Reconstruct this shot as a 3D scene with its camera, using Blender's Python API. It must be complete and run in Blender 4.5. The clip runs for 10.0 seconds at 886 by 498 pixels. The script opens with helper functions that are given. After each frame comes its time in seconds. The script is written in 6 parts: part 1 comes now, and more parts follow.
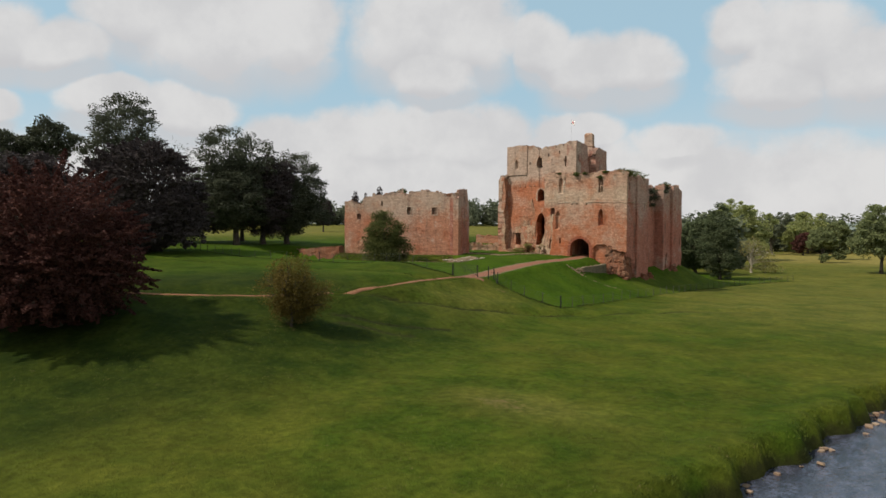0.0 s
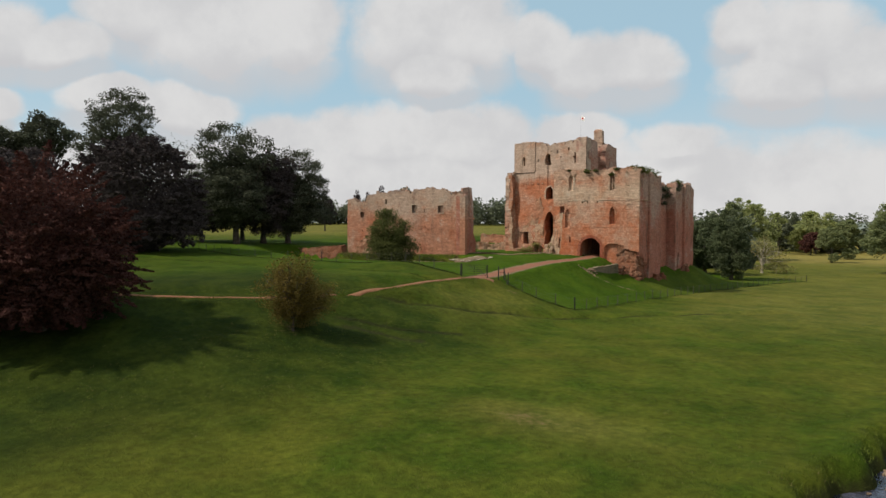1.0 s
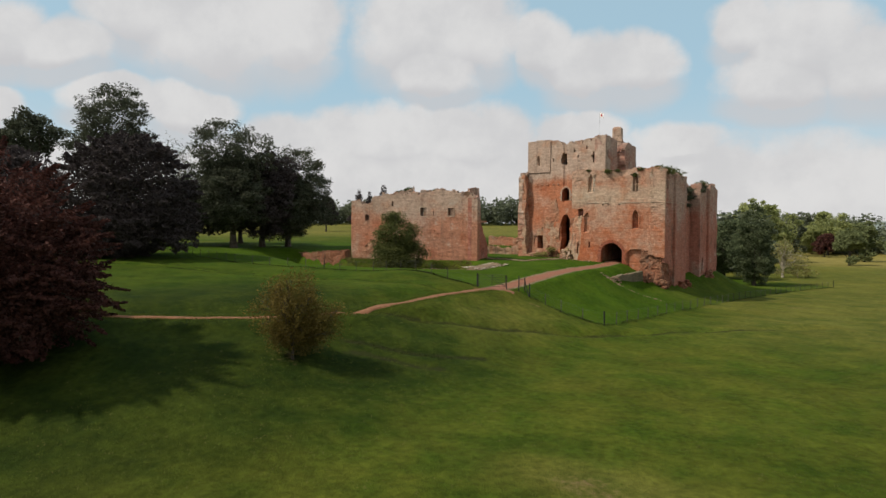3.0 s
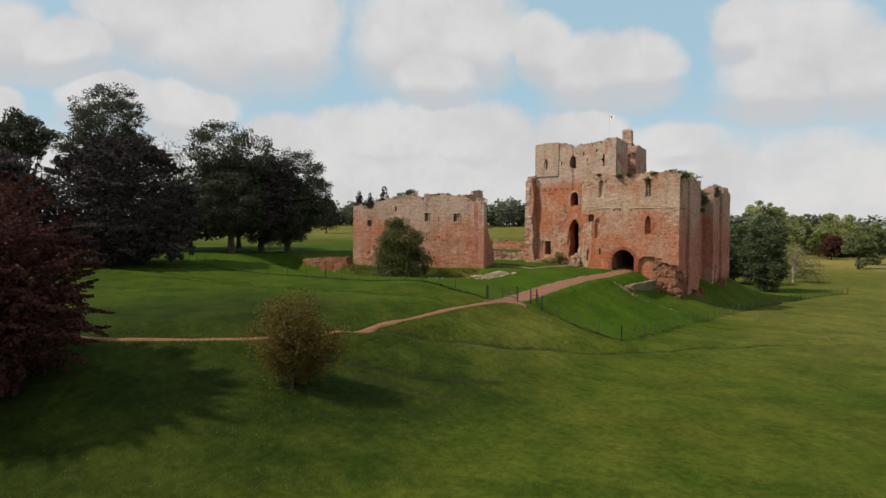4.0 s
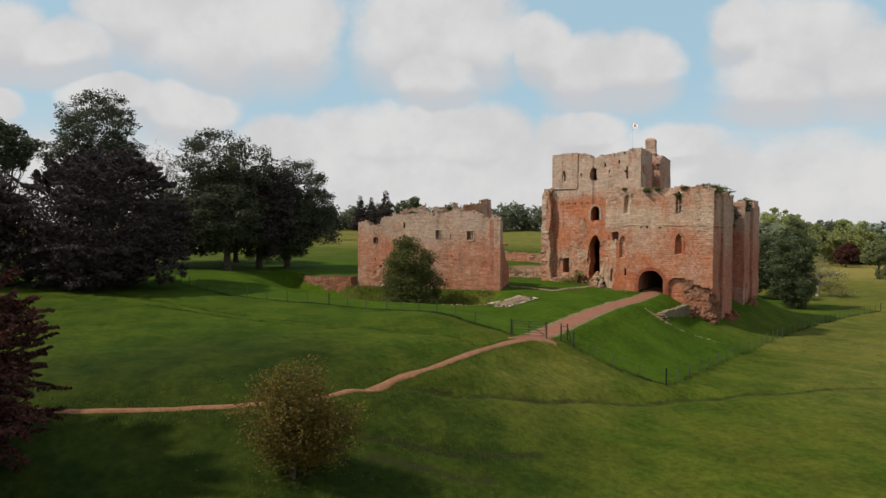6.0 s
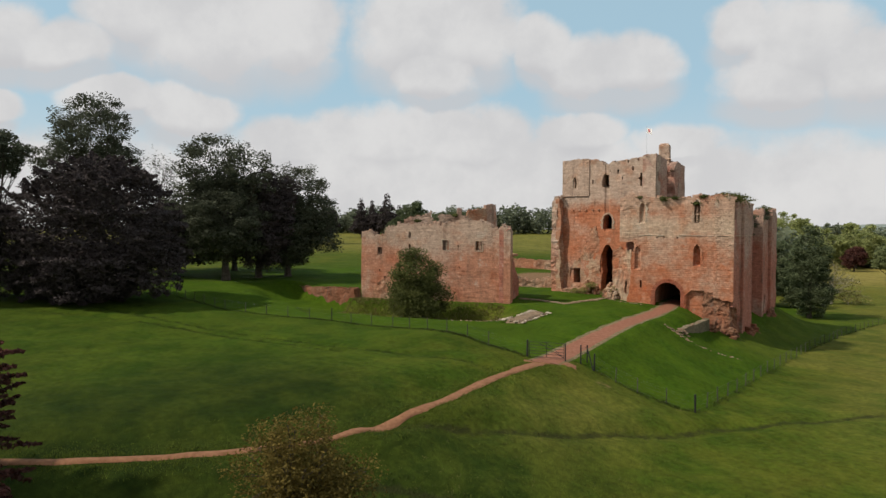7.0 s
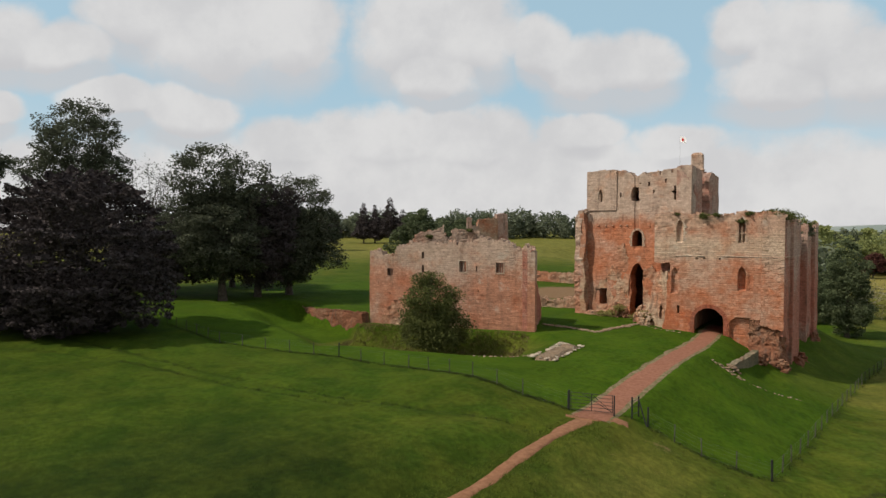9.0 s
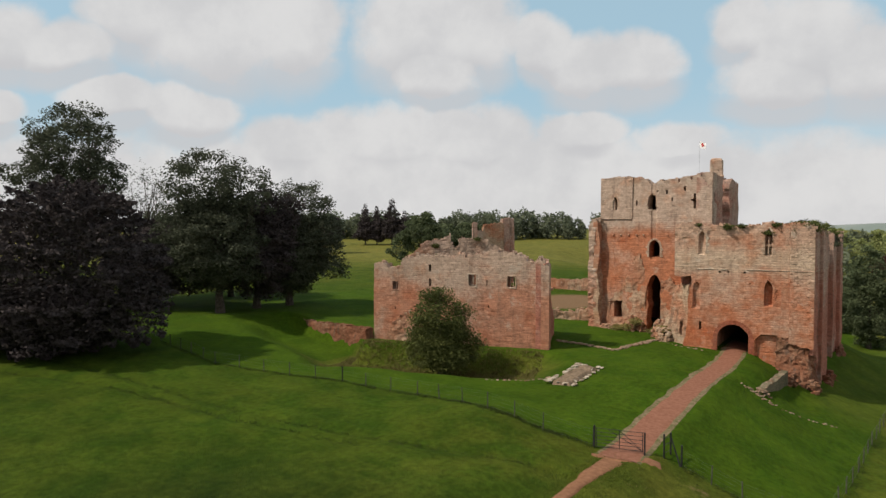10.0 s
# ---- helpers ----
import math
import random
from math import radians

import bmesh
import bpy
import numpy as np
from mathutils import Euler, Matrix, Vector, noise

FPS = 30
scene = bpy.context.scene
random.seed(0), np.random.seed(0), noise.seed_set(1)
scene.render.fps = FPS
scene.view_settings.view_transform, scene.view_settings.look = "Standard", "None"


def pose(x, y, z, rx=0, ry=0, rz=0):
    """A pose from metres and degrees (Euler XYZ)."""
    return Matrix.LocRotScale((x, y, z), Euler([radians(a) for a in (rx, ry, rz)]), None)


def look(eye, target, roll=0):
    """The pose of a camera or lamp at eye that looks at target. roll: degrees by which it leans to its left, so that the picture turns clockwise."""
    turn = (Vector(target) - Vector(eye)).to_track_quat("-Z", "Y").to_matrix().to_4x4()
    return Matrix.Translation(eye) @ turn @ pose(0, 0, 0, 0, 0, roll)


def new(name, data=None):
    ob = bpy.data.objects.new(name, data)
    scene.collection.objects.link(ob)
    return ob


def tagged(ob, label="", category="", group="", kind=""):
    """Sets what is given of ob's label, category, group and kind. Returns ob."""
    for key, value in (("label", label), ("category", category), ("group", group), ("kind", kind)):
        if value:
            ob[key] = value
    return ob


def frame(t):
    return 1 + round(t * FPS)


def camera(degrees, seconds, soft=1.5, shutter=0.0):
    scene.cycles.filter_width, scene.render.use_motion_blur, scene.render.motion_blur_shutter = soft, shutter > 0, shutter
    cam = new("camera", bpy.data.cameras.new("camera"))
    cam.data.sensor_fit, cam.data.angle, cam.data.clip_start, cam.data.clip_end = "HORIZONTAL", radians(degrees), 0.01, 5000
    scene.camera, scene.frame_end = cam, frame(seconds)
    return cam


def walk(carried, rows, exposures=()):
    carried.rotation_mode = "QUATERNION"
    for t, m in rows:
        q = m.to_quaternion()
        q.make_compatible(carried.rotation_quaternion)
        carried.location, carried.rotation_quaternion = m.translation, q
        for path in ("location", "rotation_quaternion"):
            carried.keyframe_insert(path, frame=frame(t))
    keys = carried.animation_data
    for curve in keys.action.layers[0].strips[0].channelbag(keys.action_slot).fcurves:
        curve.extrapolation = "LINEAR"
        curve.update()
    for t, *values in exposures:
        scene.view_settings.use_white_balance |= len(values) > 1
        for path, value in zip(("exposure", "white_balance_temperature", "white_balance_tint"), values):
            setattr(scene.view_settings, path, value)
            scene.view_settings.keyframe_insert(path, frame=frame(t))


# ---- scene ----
# ---- camera and walk ----
cam = camera(71.3, 10.0, soft=1.5)
ROWS = [
    (0, 45.332, -97.403, 4.263, 88.127, -0.16, 37.076),
    (0.5, 44.104, -96.436, 4.166, 88.111, -0.18, 37.133),
    (1, 42.886, -95.448, 4.131, 88.085, -0.20, 37.175),
    (1.5, 41.671, -94.443, 4.178, 88.055, -0.22, 37.206),
    (2, 40.452, -93.426, 4.317, 88.026, -0.23, 37.225),
    (2.5, 39.224, -92.399, 4.551, 88.000, -0.24, 37.236),
    (3, 37.983, -91.364, 4.876, 87.982, -0.25, 37.239),
    (3.5, 36.724, -90.325, 5.282, 87.973, -0.25, 37.236),
    (4, 35.444, -89.280, 5.755, 87.975, -0.25, 37.228),
    (4.5, 34.142, -88.231, 6.279, 87.988, -0.25, 37.217),
    (5, 32.816, -87.178, 6.838, 88.012, -0.24, 37.205),
    (5.5, 31.467, -86.120, 7.416, 88.045, -0.23, 37.192),
    (6, 30.094, -85.054, 7.996, 88.085, -0.21, 37.182),
    (6.5, 28.699, -83.978, 8.568, 88.129, -0.20, 37.174),
    (7, 27.284, -82.890, 9.126, 88.173, -0.18, 37.171),
    (7.5, 25.853, -81.786, 9.668, 88.212, -0.15, 37.174),
    (8, 24.410, -80.661, 10.202, 88.241, -0.12, 37.185),
    (8.5, 22.959, -79.509, 10.744, 88.253, -0.09, 37.205),
    (9, 21.507, -78.327, 11.320, 88.241, -0.06, 37.235),
    (9.5, 20.060, -77.106, 11.968, 88.196, -0.02, 37.278),
    (10, 18.625, -75.839, 12.740, 88.109, 0.02, 37.335),
]
walk(cam, [(t, pose(x, y, z, rx, ry, rz)) for t, x, y, z, rx, ry, rz in ROWS], exposures=[(0.0, 0.0), (10.0, 0.0)])

# ---- world, sun ----
SUN_TO = Vector((-0.61, -0.79, 1.12)).normalized()   # towards the sun
SUN_STRENGTH, SKY_STRENGTH, CLOUD_LIGHT = 4.15, 0.13, 0.72

sun = new("sun", bpy.data.lights.new("sun", "SUN"))
sun.data.energy, sun.data.angle, sun.data.color = SUN_STRENGTH, radians(2.5), (1.0, 0.90, 0.76)
sun.matrix_world = look((0, 0, 200), Vector((0, 0, 200)) - SUN_TO)


def node(tree, kind, **values):
    """A node with some of its properties and inputs set; a tuple (node, socket) links."""
    n = tree.nodes.new(kind)
    for key, value in values.items():
        if key.startswith("i") and key[1:].isdigit():
            put(tree, n.inputs[int(key[1:])], value)
        elif key == "operation":
            n.operation = value
        elif key == "data_type":
            n.data_type = value
        elif key == "blend_type":
            n.blend_type = value
        elif key == "use_clamp":
            n.use_clamp = value
        elif key == "interpolation_type":
            n.interpolation_type = value
    return n


def put(tree, socket, value):
    if isinstance(value, bpy.types.NodeSocket):
        tree.links.new(value, socket)
    else:
        socket.default_value = value


def maths(tree, operation, a, b=0.0, clamp=False):
    return node(tree, "ShaderNodeMath", operation=operation, i0=a, i1=b, use_clamp=clamp).outputs[0]


def noise_at(tree, vector, scale, detail=4.0, rough=0.55):
    n = node(tree, "ShaderNodeTexNoise", i0=vector)
    n.inputs["Scale"].default_value, n.inputs["Detail"].default_value = scale, detail
    n.inputs["Roughness"].default_value = rough
    return n.outputs["Fac"]


def span(tree, value, lo, hi, a=0.0, b=1.0, smooth_step=True):
    n = node(tree, "ShaderNodeMapRange", i0=value)
    n.interpolation_type = "SMOOTHSTEP" if smooth_step else "LINEAR"
    n.inputs["From Min"].default_value, n.inputs["From Max"].default_value = lo, hi
    n.inputs["To Min"].default_value, n.inputs["To Max"].default_value = a, b
    return n.outputs[0]


def blend(tree, fac, a, b, kind="MIX"):
    n = node(tree, "ShaderNodeMix", data_type="RGBA", blend_type=kind)
    put(tree, n.inputs["Factor"], fac)
    put(tree, n.inputs["A"], a)
    put(tree, n.inputs["B"], b)
    return n.outputs["Result"]


def grey(v):
    return (v, v, v, 1.0)


def make_sky():
    world = bpy.data.worlds.new("sky")
    scene.world = world
    world.use_nodes = True
    t = world.node_tree
    t.nodes.clear()
    sky = t.nodes.new("ShaderNodeTexSky")
    sky.sky_type, sky.sun_disc = "NISHITA", False
    sky.sun_elevation = math.asin(SUN_TO.z)
    sky.sun_rotation = math.atan2(SUN_TO.x, SUN_TO.y)
    sky.dust_density, sky.ozone_density = 1.5, 1.6
    where = t.nodes.new("ShaderNodeTexCoord").outputs["Generated"]
    # sky coordinates: u to the side of and v above the heading of the flight, as tangents
    ahead = radians(37.2)

    def along(vec):
        n = t.nodes.new("ShaderNodeVectorMath")
        n.operation = "DOT_PRODUCT"
        t.links.new(where, n.inputs[0])
        n.inputs[1].default_value = vec
        return n.outputs["Value"]
    fore = along((-math.sin(ahead), math.cos(ahead), 0))
    side = along((math.cos(ahead), math.sin(ahead), 0))
    rise = along((0, 0, 1))
    front = span(t, fore, 0.05, 0.3)
    safe = maths(t, "MAXIMUM", fore, 0.1)
    u, v = maths(t, "DIVIDE", side, safe), maths(t, "DIVIDE", rise, safe)
    warp = t.nodes.new("ShaderNodeTexNoise")
    t.links.new(where, warp.inputs[0])
    warp.inputs["Scale"].default_value, warp.inputs["Detail"].default_value = 7.0, 5.0
    wx = node(t, "ShaderNodeSeparateColor", i0=warp.outputs["Color"])
    u = maths(t, "ADD", u, maths(t, "MULTIPLY", maths(t, "SUBTRACT", wx.outputs[0], 0.5), 0.10))
    v = maths(t, "ADD", v, maths(t, "MULTIPLY", maths(t, "SUBTRACT", wx.outputs[1], 0.5), 0.07))
    lumps = noise_at(t, where, 13.0, 7.0, 0.6)
    fine = noise_at(t, where, 30.0, 5.0, 0.55)
    rough = maths(t, "ADD", maths(t, "MULTIPLY", maths(t, "SUBTRACT", lumps, 0.5), 2.0), maths(t, "MULTIPLY", maths(t, "SUBTRACT", fine, 0.5), 0.5))
    # cumulus banks: centre, half width, half height
    banks = [(-0.701, 0.31, 0.059, 0.051), (-0.606, 0.289, 0.085, 0.038), (-0.489, 0.347, 0.074, 0.059), (-0.35, 0.326, 0.154, 0.085),
             (-0.244, 0.315, 0.064, 0.069), (-0.052, 0.326, 0.088, 0.08), (-0.01, 0.251, 0.064, 0.043), (-0.717, 0.19, 0.04, 0.028),
             (-0.536, 0.209, 0.064, 0.031), (-0.419, 0.193, 0.074, 0.04), (-0.249, 0.14, 0.074, 0.04), (-0.09, 0.145, 0.106, 0.051),
             (0.048, 0.31, 0.074, 0.064), (0.168, 0.294, 0.038, 0.044), (0.229, 0.267, 0.069, 0.049), (0.303, 0.265, 0.061, 0.045),
             (0.479, 0.32, 0.053, 0.044), (0.574, 0.299, 0.096, 0.066), (0.681, 0.257, 0.09, 0.059), (0.532, 0.243, 0.08, 0.043),
             (0.048, 0.145, 0.09, 0.051), (0.223, 0.161, 0.056, 0.033), (0.383, 0.145, 0.08, 0.027), (0.1, 0.045, 1.2, 0.1)]

    def covered(height):
        best = None
        for cu, cv, ru, rv in banks:
            a = maths(t, "DIVIDE", maths(t, "SUBTRACT", u, cu), 1.08 * ru)
            b = maths(t, "DIVIDE", maths(t, "SUBTRACT", height, cv), rv)
            m = maths(t, "SUBTRACT", 1.0, maths(t, "ADD", maths(t, "MULTIPLY", a, a), maths(t, "MULTIPLY", b, b)))
            m = maths(t, "MAXIMUM", m, -1.5)
            best = m if best is None else maths(t, "MAXIMUM", best, m)
        return best
    cover = covered(v)
    # the undersides, where the cloud grows thicker upwards, are greyer
    above = covered(maths(t, "ADD", v, 0.034))
    under = span(t, maths(t, "SUBTRACT", above, cover), 0.05, 0.75)
    trail = span(t, maths(t, "ADD", above, maths(t, "MULTIPLY", rough, 0.5)), -0.7, 0.7, 0.0, 0.8)
    cover = maths(t, "ADD", cover, rough)
    overhead = maths(t, "ADD", maths(t, "MULTIPLY", rough, 1.4), 0.15)
    total = node(t, "ShaderNodeMix", data_type="FLOAT", i0=front, i2=overhead, i3=cover).outputs[0]
    mask = maths(t, "MAXIMUM", span(t, total, -0.85, 0.30), maths(t, "MULTIPLY", trail, front))
    puffs = noise_at(t, where, 10.0, 6.0, 0.6)
    tone = blend(t, span(t, puffs, 0.32, 0.68), (0.87, 0.86, 0.865, 1), (1.0, 0.985, 0.975, 1))
    tone = blend(t, maths(t, "MULTIPLY", under, 0.9), tone, (0.80, 0.79, 0.805, 1))
    scaled = blend(t, 1.0, tone, grey(CLOUD_LIGHT), "MULTIPLY")
    blue = blend(t, 1.0, sky.outputs[0], grey(SKY_STRENGTH), "MULTIPLY")
    veil = blend(t, 0.78, blue, (0.415, 0.605, 0.70, 1))
    hazed = blend(t, span(t, rise, 0.0, 0.22, 0.75, 0.0), veil, (0.66, 0.68, 0.70, 1))
    final = blend(t, maths(t, "MULTIPLY", mask, 0.96), hazed, scaled)
    bg, out = t.nodes.new("ShaderNodeBackground"), t.nodes.new("ShaderNodeOutputWorld")
    t.links.new(final, bg.inputs[0])
    bg.inputs[1].default_value = 1.0
    t.links.new(bg.outputs[0], out.inputs[0])


make_sky()


# ---- materials ----
def material(name, rough=0.9):
    m = bpy.data.materials.new(name)
    m.use_nodes = True
    t = m.node_tree
    bsdf = t.nodes["Principled BSDF"]
    bsdf.inputs["Roughness"].default_value = rough
    bsdf.inputs["Specular IOR Level"].default_value = 0.2
    return m, t, bsdf


def position(t):
    return t.nodes.new("ShaderNodeNewGeometry").outputs["Position"]


def bump(t, bsdf, height, strength=0.5, distance=0.05):
    b = t.nodes.new("ShaderNodeBump")
    b.inputs["Strength"].default_value, b.inputs["Distance"].default_value = strength, distance
    t.links.new(height, b.inputs["Height"])
    t.links.new(b.outputs[0], bsdf.inputs["Normal"])


def masonry(name, red, buff, mix_lo, mix_hi, course=0.24, block=0.46, band=None, stain=0.6, seed=0.0, bloom=0.45, cream=None):
    """Coursed sandstone: two stones mixed in patches (and by height where band gives it), joints, black and pale weathering."""
    m, t, bsdf = material(name, 0.93)
    pos = position(t)
    uv = t.nodes.new("ShaderNodeUVMap").outputs[0]
    shift = t.nodes.new("ShaderNodeVectorMath")
    shift.operation = "ADD"
    t.links.new(pos, shift.inputs[0])
    shift.inputs[1].default_value = (seed * 13.1, seed * 7.7, seed * 3.3)
    p = shift.outputs[0]
    brick = t.nodes.new("ShaderNodeTexBrick")
    t.links.new(uv, brick.inputs["Vector"])
    brick.inputs["Scale"].default_value = 1.0
    brick.inputs["Brick Width"].default_value, brick.inputs["Row Height"].default_value = block, course
    brick.inputs["Mortar Size"].default_value, brick.inputs["Mortar Smooth"].default_value = 0.025, 0.5
    brick.inputs["Color1"].default_value, brick.inputs["Color2"].default_value = grey(0.76), grey(1.22)
    brick.inputs["Mortar"].default_value = grey(0.70)
    brick.offset = 0.5
    patches = noise_at(t, p, 0.16, 5.0, 0.6)
    if band:
        z = node(t, "ShaderNodeSeparateXYZ", i0=pos).outputs[2]
        patches = maths(t, "ADD", patches, span(t, z, band[0], band[1], -band[2], band[2]))
    fac = span(t, maths(t, "ADD", patches, maths(t, "MULTIPLY", maths(t, "SUBTRACT", noise_at(t, p, 1.6, 4.0), 0.5), 0.30)), mix_lo, mix_hi)
    stone = blend(t, fac, red, buff)
    if cream:
        level = maths(t, "ADD", z, maths(t, "MULTIPLY", maths(t, "SUBTRACT", noise_at(t, p, 0.45, 4.0), 0.5), 3.0))
        belt = maths(t, "MULTIPLY", span(t, level, cream[0] - 0.9, cream[0] + 0.7), span(t, level, cream[1] - 0.8, cream[1] + 0.8, 1.0, 0.0))
        stone = blend(t, maths(t, "MULTIPLY", belt, 0.75), stone, (0.50, 0.385, 0.285, 1))
    deep = blend(t, 1.0, stone, (0.92, 0.70, 0.58, 1), "MULTIPLY")
    stone = blend(t, span(t, noise_at(t, p, 0.42, 5.0, 0.6), 0.50, 0.68, 0.0, 0.75), stone, deep)
    stone = blend(t, 0.55, stone, brick.outputs["Color"], "MULTIPLY")
    lay = t.nodes.new("ShaderNodeMapping")
    t.links.new(p, lay.inputs[0])
    lay.inputs["Scale"].default_value = (0.55, 0.55, 3.6)
    beds = noise_at(t, lay.outputs[0], 1.25, 5.0, 0.7)
    stone = blend(t, 1.0, stone, blend(t, span(t, beds, 0.30, 0.70), grey(0.87), grey(1.10)), "MULTIPLY")
    grain = noise_at(t, p, 3.2, 8.0, 0.7)
    stone = blend(t, 1.0, stone, blend(t, span(t, grain, 0.3, 0.7), grey(0.78), grey(1.16)), "MULTIPLY")
    fleck = noise_at(t, p, 10.0, 4.0, 0.6)
    stone = blend(t, 1.0, stone, blend(t, span(t, fleck, 0.32, 0.68), grey(0.93), grey(1.07)), "MULTIPLY")
    # lost faces and open joints as small dark pits
    pits = noise_at(t, p, 4.6, 3.0, 0.5)
    stone = blend(t, maths(t, "MULTIPLY", span(t, pits, 0.63, 0.71, 0.0, 0.5), span(t, patches, 0.38, 0.62, 0.25, 1.0)), stone, (0.10, 0.062, 0.042, 1))
    # dark weathering in streaks, pale lime bloom in patches
    stretch = t.nodes.new("ShaderNodeMapping")
    t.links.new(p, stretch.inputs[0])
    stretch.inputs["Scale"].default_value = (1.3, 1.3, 0.22)
    streak = noise_at(t, stretch.outputs[0], 0.9, 5.0, 0.6)
    stone = blend(t, span(t, streak, 0.52, 0.72, 0.0, stain), stone, (0.105, 0.072, 0.054, 1))
    stone = blend(t, span(t, noise_at(t, p, 0.55, 6.0, 0.65), 0.58, 0.72, 0.0, bloom), stone, (0.46, 0.40, 0.33, 1))
    t.links.new(stone, bsdf.inputs["Base Color"])
    height = maths(t, "ADD", maths(t, "MULTIPLY", brick.outputs["Fac"], -0.6), maths(t, "ADD", maths(t, "MULTIPLY", grain, 0.6), beds))
    bump(t, bsdf, maths(t, "SUBTRACT", height, maths(t, "MULTIPLY", span(t, pits, 0.58, 0.70), 0.8)), 0.6, 0.08)
    return m


RED, BUFF = (0.420, 0.150, 0.073, 1), (0.455, 0.302, 0.220, 1)
stone_gate = masonry("gatehouse_sandstone", RED, BUFF, 0.34, 0.68, band=(3.0, 10.5, 0.13), stain=0.36, bloom=0.6, cream=(8.3, 10.6))
# tone of the castle's shaded sides put into the stone colour, plus heavier streaks
stone_shade_side = masonry("shaded_side_sandstone", (0.385, 0.160, 0.112, 1), (0.41, 0.275, 0.220, 1), 0.38, 0.62, band=(2.0, 14.0, 0.14), stain=0.8, seed=2.0)
stone_keep = masonry("keep_sandstone", (0.415, 0.165, 0.088, 1), (0.435, 0.325, 0.255, 1), 0.26, 0.64, band=(11.5, 14.4, 0.20), stain=0.45, seed=4.0)
stone_hall = masonry("hall_sandstone", (0.40, 0.190, 0.120, 1), (0.42, 0.310, 0.240, 1), 0.32, 0.66, band=(4.5, 9.0, 0.13), stain=0.4, seed=6.0, bloom=0.65)
stone_rubble = masonry("rubble_core", (0.37, 0.175, 0.105, 1), (0.41, 0.30, 0.21, 1), 0.38, 0.66, course=0.28, block=0.4, stain=0.7, seed=8.0)
stone_core = masonry("broken_wall_core", (0.20, 0.085, 0.048, 1), (0.25, 0.165, 0.110, 1), 0.46, 0.80, course=0.22, block=0.34, stain=0.9, seed=11.0, bloom=0.1)
stone_dressed = masonry("dressed_sandstone", (0.41, 0.275, 0.20, 1), (0.45, 0.37, 0.29, 1), 0.30, 0.6, course=0.45, block=0.5, stain=0.2, seed=9.0)
stone_arch = masonry("arch_sandstone", (0.31, 0.105, 0.062, 1), (0.33, 0.19, 0.13, 1), 0.50, 0.8, course=0.5, block=0.5, stain=0.3, seed=5.0)
stone_mossy = masonry("mossy_grey_stone", (0.100, 0.088, 0.052, 1), (0.18, 0.150, 0.098, 1), 0.36, 0.66, course=0.22, block=0.34, stain=0.6, seed=13.0, bloom=0.1)


def make_rock():
    m, t, bsdf = material("loose_stone", 0.95)
    p = position(t)
    rnd = t.nodes.new("ShaderNodeObjectInfo").outputs["Random"]
    c = blend(t, rnd, (0.20, 0.115, 0.072, 1), (0.30, 0.22, 0.155, 1))
    c = blend(t, span(t, noise_at(t, p, 2.6, 6.0), 0.42, 0.68, 0, 0.8), c, (0.16, 0.13, 0.09, 1))
    t.links.new(c, bsdf.inputs["Base Color"])
    bump(t, bsdf, noise_at(t, p, 6.0, 6.0), 0.6, 0.08)
    return m


